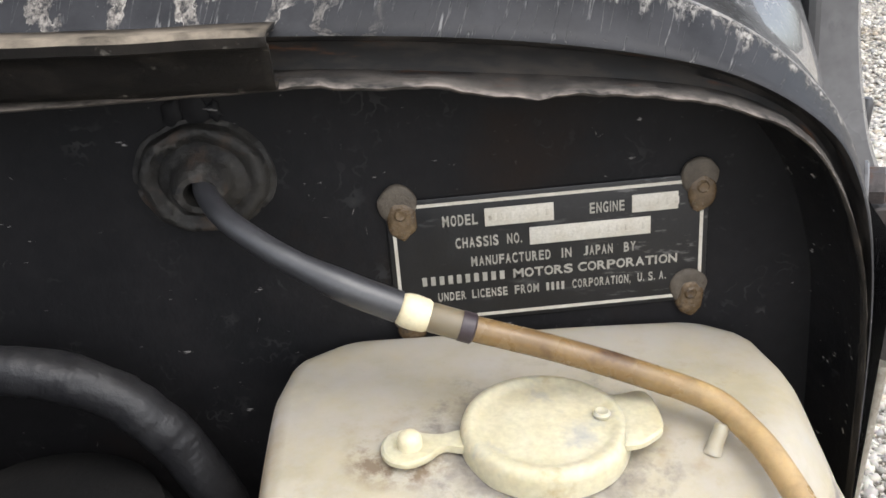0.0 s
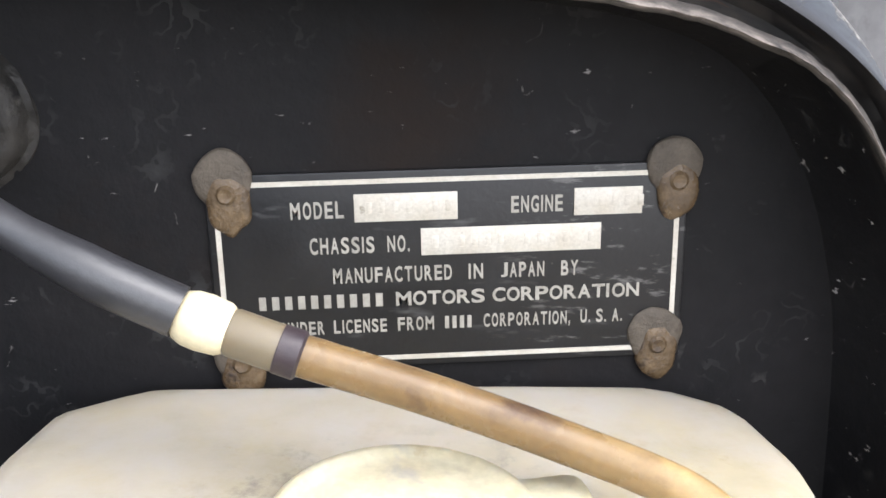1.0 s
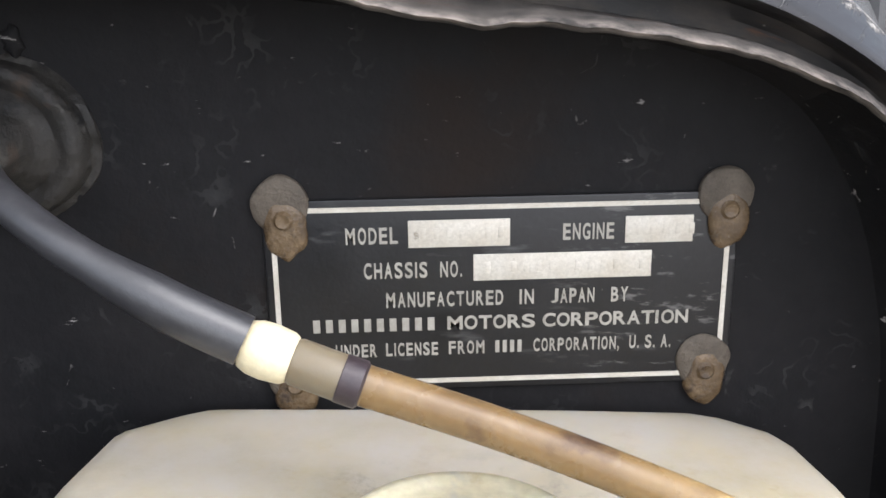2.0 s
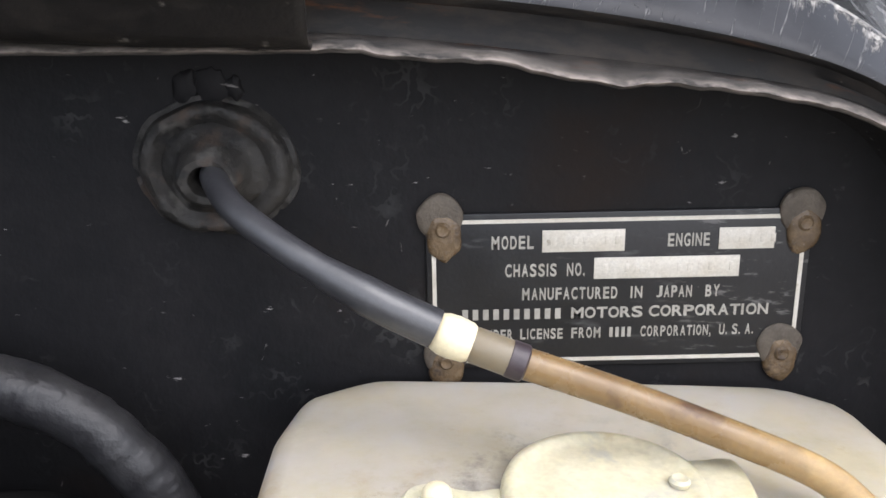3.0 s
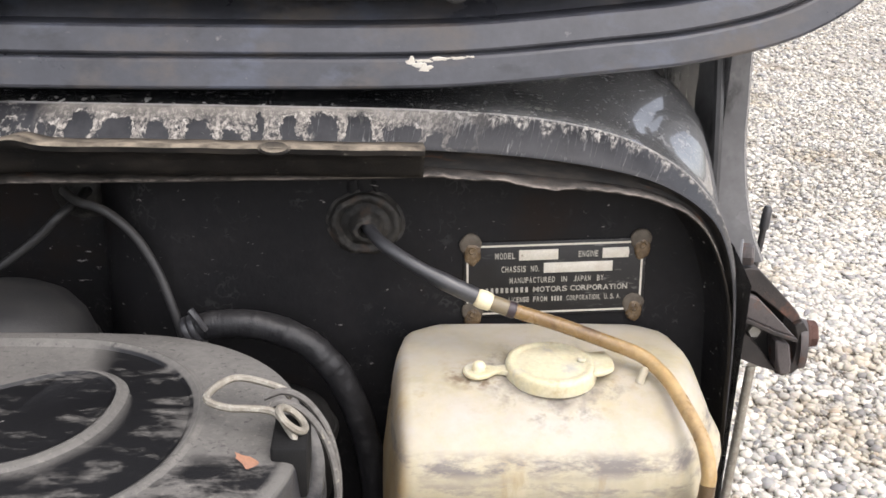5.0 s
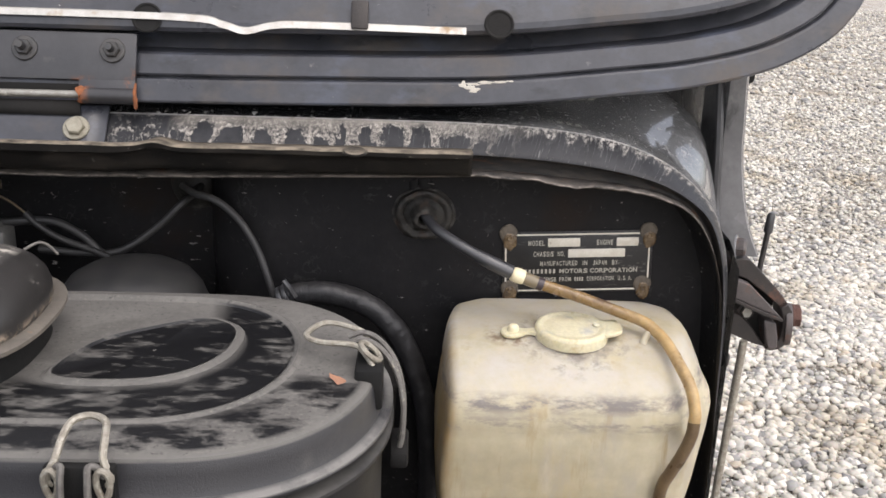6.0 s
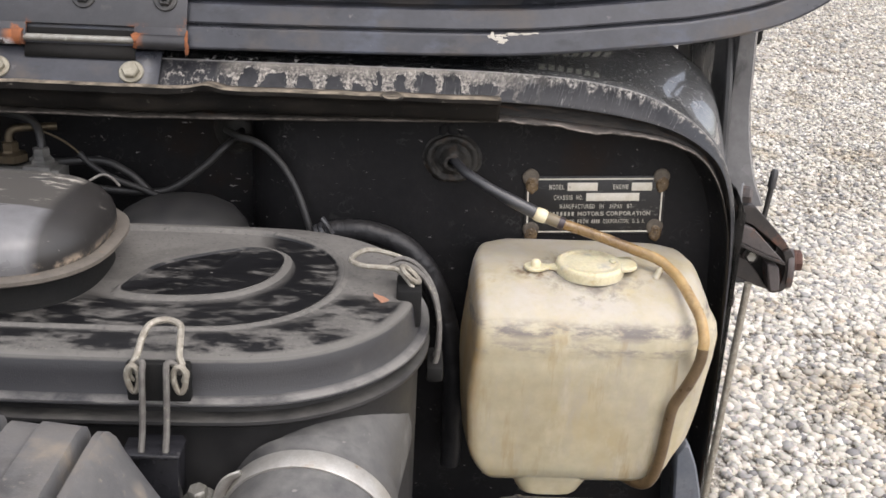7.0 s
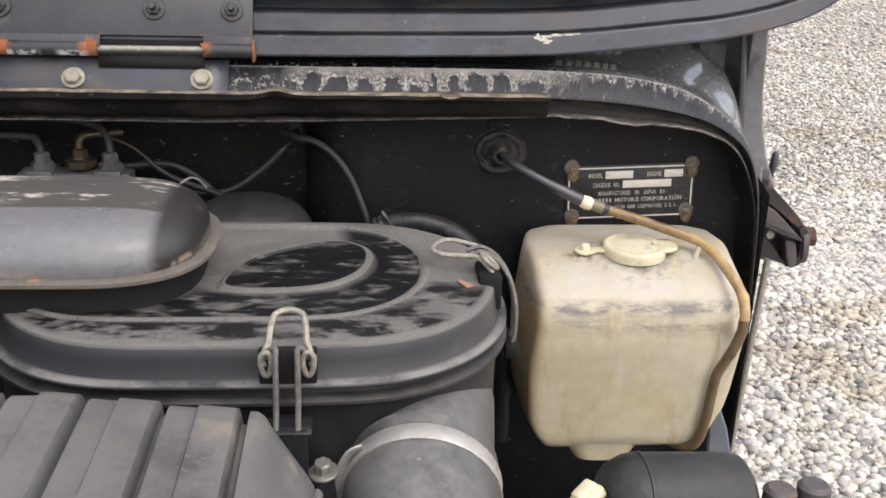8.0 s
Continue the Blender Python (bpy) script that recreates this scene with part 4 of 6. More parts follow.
for u0, u1, v0, v1 in ((0.0354, 0.0619, 0.0387, 0.0461), (0.0921, 0.110, 0.0386, 0.0459), (0.0523, 0.0994, 0.0292, 0.0365)):
    bm = bmesh.new()
    box(bm, (u0, v0, 0.0014), (u1, v1, 0.0018), 0.00015, PLATE_M)
    field = part("blank_field", bm, M_SILVER, plate, "pale blank field with faint stamping")
    n = int((u1 - u0) / 0.0034)
    for k in range(n):
        if (k * 7 + n) % 5:
            u = u0 + 0.003 + k * 0.0034
            bm = bmesh.new()
            box(bm, (u, (v0 + v1) / 2 - 0.0015, 0.0018), (u + 0.0016, (v0 + v1) / 2 + 0.0015, 0.00188), 0.0001, PLATE_M)
            part("stamping", bm, M_SILVER, field)


GLYPHS = {}


def glyph(ch, bold):
    """Flat outline of one character of the built-in font: points and faces."""
    if (ch, bold) not in GLYPHS:
        cu = bpy.data.curves.new("lettering", "FONT")
        cu.body, cu.extrude, cu.offset = ch, 0.0, bold
        ob = bpy.data.objects.new("lettering", cu)
        scene.collection.objects.link(ob)
        bpy.context.view_layer.update()
        me = bpy.data.meshes.new_from_object(ob.evaluated_get(bpy.context.evaluated_depsgraph_get()))
        bpy.data.objects.remove(ob)
        GLYPHS[ch, bold] = ([w.co.copy() for w in me.vertices], [tuple(f.vertices) for f in me.polygons])
        bpy.data.meshes.remove(me)
    return GLYPHS[ch, bold]


def word(text, u0, u1, v, h, bold=0.02, fill=0.76):
    """Raised capitals set one by one at even steps between u0 and u1, h high, centred on v; fill: a letter's share of its step."""
    tall = max(c.y for c in glyph("H", bold)[0])
    slots = [0.42 if ch in "I.,1" else 1.18 if ch == "M" else 0.5 if ch == " " else 1.0 for ch in text]
    step = (u1 - u0) / (sum(slots) - slots[-1] * (1 - fill))
    u, co, faces = u0, [], []
    for ch, slot in zip(text, slots):
        if ch != " ":
            pts, fs = glyph(ch, bold)
            x0, x1 = min(c.x for c in pts), max(c.x for c in pts)
            y0, y1 = min(c.y for c in pts), max(c.y for c in pts)
            if ch == "J":  # stands on the line like the rest
                pts = [Vector((c.x, (c.y - y0) / (y1 - y0) * tall, 0)) for c in pts]
            w = step * slot * fill * (0.55 if ch in "I.," else 1.0)
            faces += [tuple(k + len(co) for k in f) for f in fs]
            co += [PLATE_M @ Vector((u + (c.x - x0) / (x1 - x0) * w, v - h / 2 + c.y / tall * h, 0.00158)) for c in pts]
        u += step * slot
    me = bpy.data.meshes.new("lettering")
    me.from_pydata(co, [], faces)
    me.materials.append(M_LETTER)
    ob = new("lettering", me)
    ob.parent = plate
    ob.matrix_parent_inverse = rest(plate).inverted()
    sol = ob.modifiers.new("thickness", "SOLIDIFY")
    sol.thickness = 0.00018
    return ob


def bars(n, u0, u1, v, h):
    """A row of plain upright bars in the place of a name."""
    w = (u1 - u0) / n
    for k in range(n):
        bm = bmesh.new()
        box(bm, (u0 + (k + 0.18) * w, v - h / 2, 0.0014), (u0 + (k + 0.72) * w, v + h / 2, 0.0017), 0, PLATE_M)
        part("plain_bar", bm, M_LETTER, plate)


word("MODEL", 0.0192, 0.0327, 0.0422, 0.0043)
word("ENGINE", 0.0758, 0.0892, 0.0421, 0.0043)
word("CHASSIS", 0.0236, 0.0402, 0.0326, 0.0042)
word("NO.", 0.0436, 0.0497, 0.0326, 0.0042)
word("MANUFACTURED", 0.0292, 0.0602, 0.0243, 0.0040)
word("IN", 0.0646, 0.0684, 0.0243, 0.0040)
word("JAPAN", 0.0731, 0.0846, 0.0243, 0.0040)
word("BY", 0.0891, 0.0936, 0.0243, 0.0040)
bars(10, 0.0090, 0.0428, 0.0173, 0.0036)
word("MOTORS", 0.0453, 0.0688, 0.0174, 0.0037, 0.022, 0.90)
word("CORPORATION", 0.0709, 0.1102, 0.0175, 0.0037, 0.022, 0.90)
word("UNDER", 0.0153, 0.0262, 0.0100, 0.0036)
word("LICENSE", 0.0287, 0.0427, 0.0101, 0.0036)
word("FROM", 0.0456, 0.0552, 0.0102, 0.0036)
bars(4, 0.0578, 0.0658, 0.0102, 0.0034)
word("CORPORATION,", 0.0685, 0.0921, 0.0103, 0.0036)
word("U. S. A.", 0.0946, 0.1062, 0.0104, 0.0036)
for k, (u, v, du, dv) in enumerate(((0.0030, 0.0475, 0.0, 0.0035), (0.1180, 0.0475, 0.0004, 0.0035), (0.0040, 0.0012, -0.0005, 0.0015), (0.1150, 0.0020, 0.0, 0.0025))):
    bm = bmesh.new()
    m = PLATE_M @ Matrix.Translation((u, v + dv, 0.0008))
    lathe(bm, [(0.0076, -0.0004), (0.0075, 0.0009), (0.0070, 0.0014), (0.0050, 0.0018), (0.001, 0.0019)], m, 30, 0.10, k * 3.1)
    rv = part("rivet", bm, M_HALO, plate, "rivet ringed with grey-brown sealant")
    bm = bmesh.new()
    m = PLATE_M @ Matrix.Translation((u + du + 0.0008, v - 0.0030, 0.0010)) @ Matrix.Diagonal((0.95, 1.35, 1, 1))
    lathe(bm, [(0.0062, -0.0004), (0.0060, 0.0010), (0.0052, 0.0018), (0.0034, 0.0021), (0.0010, 0.0020)], m, 30, 0.16, k * 5.3 + 1)
    part("glue", bm, M_RIVET, rv, "amber glue run")
    bm = bmesh.new()
    lathe(bm, [(0.0026, 0.0), (0.0026, 0.0012), (0.0018, 0.0020), (0.0007, 0.0016)], PLATE_M @ Matrix.Translation((u + du + 0.0006, v - 0.0002, 0.0020)), 14)
    part("rivet_head", bm, M_RIVET, rv)

# ---- firewall grommet and washer hose ----
grommet = thing("grommet", (-0.071, 0.0, 0.966), "cracked black rubber grommet set in the firewall", "grommet")
bm = bmesh.new()
m = facing((-0.0692, 0.0, 0.9660), (0, -1, 0)) @ Matrix.Diagonal((0.90, 0.80, 1, 1))
lathe(bm, [(0.0285, -0.001), (0.0282, 0.0006), (0.0262, 0.0010), (0.0258, 0.0040), (0.0246, 0.0064), (0.0222, 0.0070), (0.0200, 0.0056), (0.0180, 0.0046), (0.0165, 0.0062), (0.0140, 0.0072), (0.0122, 0.0100), (0.0104, 0.0160), (0.0084, 0.0186), (0.0058, 0.0184), (0.0046, 0.0140), (0.0044, 0.0010)], m, 72, 0.055, 2.0)
for v in bm.verts:
    r_ = math.hypot(v.co.x + 0.0692, v.co.z - 0.966)
    v.co.y += min(1.0, r_ / 0.012) * (0.0011 * noise.noise(v.co * 150) + 0.0008 * noise.noise(v.co * 420))
part("boot", bm, M_GROMMET, grommet, smooth=60)
bm = bmesh.new()
for dx, w in ((-0.0065, 0.0050), (0.0020, 0.0060), (0.0085, 0.0035)):
    lathe(bm, [(w, -0.001), (w * 0.9, 0.0006), (w * 0.6, 0.0013), (w * 0.2, 0.0015)], facing((-0.0715 + dx, 0.0, 0.9905), (0, -1, 0)) @ Matrix.Diagonal((0.85, 1.2, 1, 1)), 20, 0.45, dx * 900)
part("lump", bm, M_FIREWALL, grommet, "black painted sealant lump")

hose = thing("washer_hose", (0.0, -0.05, 0.94), "washer hose with black sleeve, cream joiner and amber tube", "hose")
COLLAR = Vector((0.0045, -0.0555, 0.9342))
bm = bmesh.new()
line = spline([(-0.0690, -0.004, 0.9660), (-0.0665, -0.0180, 0.9668), (-0.0600, -0.0300, 0.9630), (-0.0512, -0.0389, 0.9592), (-0.0410, -0.0457, 0.9546), (-0.0285, -0.0509, 0.9490), (-0.0150, -0.0543, 0.9430), (-0.0010, -0.0553, 0.9367)], 60)
tube(bm, line, [0.0040 + 0.0005 * i / 60 + 0.0010 * min(1, max(0, (i - 40) / 8)) for i in range(61)], 18)
part("sleeve", bm, M_RUBBER, hose, "black rubber sleeve")
d = Vector((0.0465, -0.0060, -0.0150)).normalized()
bm = bmesh.new()
lathe(bm, [(0.0040, -0.0064), (0.0051, -0.0057), (0.0059, -0.0035), (0.0061, -0.0005), (0.0057, 0.0036), (0.0050, 0.0048)], facing(COLLAR, d), 24)
part("joiner", bm, M_CREAM, hose, "cream nylon joiner")
bm = bmesh.new()
lathe(bm, [(0.0046, 0.0), (0.0051, 0.001), (0.0051, 0.013), (0.0045, 0.0135)], facing(COLLAR + d * 0.0046, d), 24)
part("tube_end", bm, M_BROWN, hose)
bm = bmesh.new()
lathe(bm, [(0.0046, 0.0), (0.0053, 0.0006), (0.0053, 0.0050), (0.0046, 0.0056)], facing(COLLAR + d * 0.0150, d), 24)
part("dark_band", bm, M_BAND, hose, "dark stained band")
bm = bmesh.new()
AMBER = [tuple(COLLAR + d * 0.0175), (0.0510, -0.0615, 0.9205), (0.0792, -0.0674, 0.9122), (0.1000, -0.0772, 0.9072), (0.1084, -0.0871, 0.9030), (0.1137, -0.1013, 0.8994), (0.1189, -0.1221, 0.8915), (0.1239, -0.1384, 0.8813), (0.1262, -0.1465, 0.8673), (0.1258, -0.1485, 0.8600)]
tube(bm, spline(AMBER, 110), 0.0045, 18)
part("amber_tube", bm, M_BROWN, hose, "amber vinyl tube browned with age")
bm = bmesh.new()
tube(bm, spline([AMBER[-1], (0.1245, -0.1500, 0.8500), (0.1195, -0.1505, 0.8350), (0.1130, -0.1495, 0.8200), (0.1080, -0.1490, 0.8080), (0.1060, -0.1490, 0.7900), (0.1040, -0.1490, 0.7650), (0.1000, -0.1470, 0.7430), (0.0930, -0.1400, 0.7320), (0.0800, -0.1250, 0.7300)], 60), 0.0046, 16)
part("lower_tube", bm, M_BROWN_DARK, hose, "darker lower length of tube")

# ---- washer tank ----
tank = thing("washer_tank", (0.04, -0.07, 0.72), "yellowed translucent plastic washer tank with a grey dirt line", "washer tank")


def tank_ring(ix, iy, z, n=160):
    """One level of the tank: a box in plan with rounded front and cut-off back corners, drawn in by ix at the sides and iy in front."""
    pts = [Vector((x, y, 0)) for x, y in ((-0.0520, -0.1465), (-0.0545, -0.1000), (-0.0538, -0.0400), (-0.0480, -0.0160), (-0.0285, -0.0035), (0.1370, -0.0030), (0.1545, -0.0140), (0.1590, -0.0380), (0.1575, -0.0860), (0.1285, -0.1465))]
    for cut in (0.045, 0.16, 0.2):
        pts = [q for a, b in zip(pts, pts[1:] + pts[:1]) for q in (a * (1 - cut) + b * cut, a * cut + b * (1 - cut))]
    ln = [0.0]
    for a, b in zip(pts, pts[1:] + pts[:1]):
        ln.append(ln[-1] + (b - a).length)
    left = ix * (0.5 if z < 0.84 else 1.0) + 0.07 * max(0.0, z - 0.852) - 0.0042 * max(0.0, min(1.0, (0.85 - z) / 0.04)) * max(0.0, min(1.0, (z - 0.736) / 0.03))
    out, j = [], 0
    for k in range(n):
        d = ln[-1] * k / n
        while ln[j + 1] < d:
            j += 1
        a, b = pts[j], pts[(j + 1) % len(pts)]
        p = a + (b - a) * ((d - ln[j]) / (ln[j + 1] - ln[j]))
        right = ix + 0.012 * max(0.0, 0.86 - z) + (0.29 + 0.22 * max(0.0, min(1.0, (-p.y - 0.045) / 0.05))) * max(0.0, z - 0.852)
        y = -0.0745 + (p.y + 0.0745) * (1 - (iy if p.y < -0.0745 else iy * (0.15 if z > 0.8 else 0.6)) / 0.0715)
        out.append(Vector((0.0375 + (p.x - 0.0375) * (1 - ((min(right, ix * 0.5 + 0.0070) if z < 0.80 else right) if p.x > 0.0375 else left) / 0.096), y, z)))
    return out


def drop(p):
    """The top falls away to the front in a broad round shoulder."""
    f = max(0.0, min(1.0, (-p.y - 0.070) / 0.078))
    q = p.copy()
    if p.z > 0.80:
        q.z -= 0.026 * f * f * (p.z - 0.80) / 0.094
    g = math.exp(-((p.x - 0.117) / 0.013) ** 2) * max(0.0, min(1.0, (-p.y - 0.10) / 0.03))
    h_ = max(0.0, min(1.0, (0.875 - p.z) / 0.02)) if p.z > 0.83 else max(0.0, 1 - (0.83 - p.z) / 0.16)
    q.y += 0.010 * g * h_
    q.x += 0.0010 * noise.noise((p.x * 20, p.y * 20, p.z * 20))
    q.y += 0.0012 * noise.noise((p.x * 16 + 5, p.y * 16, p.z * 16))
    return q


levels = [(0.050, 0.030, 0.7325), (0.043, 0.014, 0.7327), (0.038, 0.007, 0.7340), (0.028, 0.0042, 0.7385), (0.0185, 0.0032, 0.7460), (0.0115, 0.0028, 0.7540), (0.0072, 0.0024, 0.7640), (0.0050, 0.0020, 0.7800), (0.0028, 0.0012, 0.8050), (0.0010, 0.0004, 0.8250),
          (0.0, 0.0, 0.8450), (0.0, 0.0, 0.8560), (0.0008, 0.0010, 0.8620), (0.0004, 0.0004, 0.8680), (0.0010, 0.0014, 0.8770), (0.0020, 0.0034, 0.8860), (0.0034, 0.0062, 0.8915), (0.0060, 0.0100, 0.8943), (0.0105, 0.0150, 0.8954), (0.0300, 0.0260, 0.8962), (0.0440, 0.0360, 0.8962), (0.0560, 0.0460, 0.8962), (0.0680, 0.0540, 0.8962)]
bm = bmesh.new()
sheet(bm, [[drop(p) for p in tank_ring(*lv)] for lv in levels], close=True, ends=True)
rows = []
for sc, z in ((-0.0160, 0.7188), (-0.0110, 0.7193), (-0.0085, 0.7210), (-0.0060, 0.7250), (-0.0010, 0.7330), (0.0025, 0.7400), (0.0030, 0.7470), (-0.002, 0.7540)):
    row = []
    for k in range(40):
        a = 2 * math.pi * k / 40
        c, s = math.cos(a), math.sin(a)
        r = (abs(c) ** 7 + abs(s) ** 7) ** (-1 / 7)
        row.append(Vector((0.0175 + (0.0345 + sc) * c * r, -0.0955 + (0.0455 + max(-0.004, min(sc, 0.001)) * 0.5) * s * r, z)))
    rows.append(row)
sheet(bm, rows, close=True, ends=True)
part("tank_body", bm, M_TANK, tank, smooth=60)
CAP = Vector((0.0450, -0.0775, 0.8925))
bm = bmesh.new()
lathe(bm, [(0.0235, -0.001), (0.0240, 0.003), (0.0232, 0.0045)], Matrix.Translation(CAP), 40)
part("neck", bm, M_TANK, tank)
bm = bmesh.new()
lathe(bm, [(0.0262, 0.0006), (0.0284, 0.0012), (0.0282, 0.0075), (0.0274, 0.0098), (0.0258, 0.0108), (0.0240, 0.0109), (0.0222, 0.0101), (0.0206, 0.0097), (0.0180, 0.0100), (0.0100, 0.0108), (0.0030, 0.0110)], Matrix.Translation(CAP) @ Matrix.Rotation(radians(2), 4, "X"), 56)
cap = part("cap", bm, M_CAP, tank, "round cream snap cap, scuffed grey")


def slab(bm, outline, z0, z1, at, n=60):
    """A flat moulded piece with a rounded outline between two heights."""
    ring = spline([(x, y, 0) for x, y in outline * 3], 3 * n)[n:2 * n]
    mid = sum(ring, Vector()) / n
    rows_ = [[at + mid + (p - mid) * f + Vector((0, 0, z)) for p in ring] for f, z in ((0.94, z0), (1.0, z0 + 0.0006), (1.0, z1 - 0.0008), (0.93, z1), (0.4, z1 + 0.0001))]
    sheet(bm, rows_, close=True, ends=True)


bm = bmesh.new()
slab(bm, [(0.0240, -0.0105), (0.0232, -0.0150), (0.0280, -0.0150), (0.0325, -0.0125), (0.0375, -0.0075), (0.0388, 0.0020), (0.0378, 0.0125), (0.0350, 0.0150), (0.0280, 0.0138), (0.0232, 0.0130), (0.0238, 0.0100)], 0.0072, 0.0104, CAP)
part("tab", bm, M_CAP, cap, "flared pull tab")
bm = bmesh.new()
lathe(bm, [(0.0026, 0.0100), (0.0030, 0.0114), (0.0022, 0.0122), (0.0010, 0.0116)], Matrix.Translation(CAP + Vector((0.0190, 0.0010, 0))), 14)
part("stop", bm, M_CAP, cap, "small moulded stop")
bm = bmesh.new()
slab(bm, [(-0.0265, -0.0062), (-0.0335, -0.0052), (-0.0400, -0.0105), (-0.0465, -0.0130), (-0.0525, -0.0100), (-0.0545, -0.0030), (-0.0520, 0.0035), (-0.0455, 0.0058), (-0.0400, 0.0030), (-0.0340, 0.0018), (-0.0265, 0.0030)], 0.0040, 0.0068, CAP)
part("strap", bm, M_CAP, cap, "strap with a round eye")
bm = bmesh.new()
lathe(bm, [(0.0040, 0.0), (0.0041, 0.0090), (0.0038, 0.0106), (0.0027, 0.0118), (0.0010, 0.0123)], Matrix.Translation((0.0000, -0.0815, 0.8925)), 20)
part("pin", bm, M_CREAM, tank, "white locating pin")
bm = bmesh.new()
tube(bm, spline([(0.0985, -0.0885, 0.8935), (0.0995, -0.0875, 0.8965), (0.1005, -0.0866, 0.8985), (0.1016, -0.0856, 0.9008), (0.1024, -0.0848, 0.9024)], 12), [0.0034, 0.0030, 0.0028, 0.0027, 0.0026, 0.0026, 0.0026, 0.0026, 0.0026, 0.0026, 0.0025, 0.0024, 0.0016], 12)
part("hose_hook", bm, M_TANK, tank, "small moulded hose hook")

# ---- air cleaner ----


def oval(a, b, z, cx, cy, n=96):
    """A plain ellipse round (cx, cy)."""
    return [Vector((cx + a * math.cos(2 * math.pi * k / n), cy + b * math.sin(2 * math.pi * k / n), z)) for k in range(n)]


def stadium(b, z, n=96):
    """A level of the cleaner: two half rounds of radius b joined by straight sides."""
    out = []
    for k in range(n):
        t = 2 * math.pi * k / n
        c, s = math.cos(t), math.sin(t)
        r = b * (abs(c) ** 2.15 + abs(s) ** 2.15) ** (-1 / 2.15)
        out.append(Vector((-0.2765 + 0.0565 * math.tanh(7 * c) + r * c, -0.1985 + r * s * (1.0 if s < 0 else 0.955), z)))
    return out


cleaner = thing("air_cleaner", (-0.31, -0.2, 0.70), "oval black steel air cleaner with a dusty lid and wire clips", "air cleaner")
bm = bmesh.new()
rows = [stadium(*r) for r in ((0.1180, 0.8975), (0.1250, 0.8978), (0.1295, 0.8982), (0.1316, 0.8996), (0.1312, 0.9014), (0.1285, 0.9024), (0.1252, 0.9032),
                               (0.1238, 0.9070), (0.1228, 0.9150), (0.1220, 0.9215), (0.1206, 0.9246), (0.1180, 0.9258), (0.1120, 0.9264), (0.104, 0.9272))]
for b, z in ((0.0985, 0.9278), (0.0968, 0.9287), (0.0956, 0.9293), (0.0944, 0.9293), (0.0922, 0.9280), (0.0898, 0.9263)):
    rows.append([Vector((p.x - 0.0250, p.y + 0.0080, z)) for p in stadium(b, z)])
rows.append(oval(0.0900, 0.0640, 0.9262, -0.260, -0.201))
# the raised pad on the lid, blunt at one end and drawn to a point at the other
PAD = [(-0.194, -0.177), (-0.198, -0.152), (-0.220, -0.139), (-0.253, -0.155), (-0.282, -0.180), (-0.296, -0.222), (-0.284, -0.2335), (-0.250, -0.2345), (-0.222, -0.226), (-0.202, -0.205)]
ring = spline([(x, y, 0) for x, y in PAD * 3], 720)[240:480]
POLAR = sorted((math.degrees(math.atan2(p.y + 0.190, p.x + 0.242)) % 360, math.hypot(p.y + 0.190, p.x + 0.242)) for p in ring)


def pad_row(scale, z, n=96):
    out = []
    for k in range(n):
        r = float(np.interp(360 * k / n, [a for a, _ in POLAR], [q for _, q in POLAR], period=360))
        out.append(Vector((-0.2420 + scale * r * math.cos(2 * math.pi * k / n), -0.1900 + scale * r * math.sin(2 * math.pi * k / n), z)))
    return out


for scale, z in ((1.10, 0.9264), (1.06, 0.9278), (1.02, 0.9289), (0.99, 0.9289), (0.96, 0.9282), (0.93, 0.9276), (0.02, 0.9275)):
    rows.append(pad_row(scale, z))
sheet(bm, rows, close=True, ends=True)
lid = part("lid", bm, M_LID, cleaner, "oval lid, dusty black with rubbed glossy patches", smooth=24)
bm = bmesh.new()
sheet(bm, [stadium(*r) for r in ((0.114, 0.70), (0.121, 0.705), (0.124, 0.72), (0.1245, 0.85), (0.1250, 0.8815), (0.1275, 0.8848), (0.1305, 0.8858), (0.1322, 0.8874), (0.1320, 0.8894), (0.1300, 0.8905), (0.1256, 0.8906), (0.1225, 0.8912), (0.1215, 0.8990))], close=True, ends=True)
part("bowl", bm, M_BOWL, cleaner, "black bowl with a rolled rim")
bm = bmesh.new()
lathe(bm, [(0.0048, 0.0), (0.004, 0.0003), (0.002, 0.0004)], facing((-0.1165, -0.2320, 0.9258), (0.30, -0.20, 1)) @ Matrix.Diagonal((0.8, 2.6, 1, 1)), 20, 0.6, 9.0)
part("scrape", bm, M_SALMON, lid, "scrape showing pale orange primer")
# front wire clip
bm = bmesh.new()
loop = spline([(-0.2565, -0.3340, 0.9180), (-0.2600, -0.3360, 0.9240), (-0.2560, -0.3330, 0.9330), (-0.2548, -0.3240, 0.9400), (-0.2525, -0.3140, 0.9440), (-0.2440, -0.3105, 0.9455), (-0.2355, -0.3140, 0.9440), (-0.2332, -0.3240, 0.9400), (-0.2320, -0.3330, 0.9330), (-0.2280, -0.3360, 0.9240), (-0.2315, -0.3340, 0.9180)], 70)
tube(bm, loop, 0.0021, 8)
clip = part("clip", bm, M_WIRE, cleaner, "bent galvanised wire clip")
for x in (-0.2510, -0.2375):
    bm = bmesh.new()
    tube(bm, spline([(x - 0.006 * (1 if x < -0.244 else -1), -0.3350, 0.9240), (x - 0.003 * (1 if x < -0.244 else -1), -0.3375, 0.9310), (x, -0.3400, 0.9320), (x, -0.3430, 0.9250), (x, -0.3455, 0.9080), (x, -0.3490, 0.8930), (x, -0.3540, 0.8835)], 30), 0.0019, 8)
    part("wire", bm, M_GREYWIRE, clip)
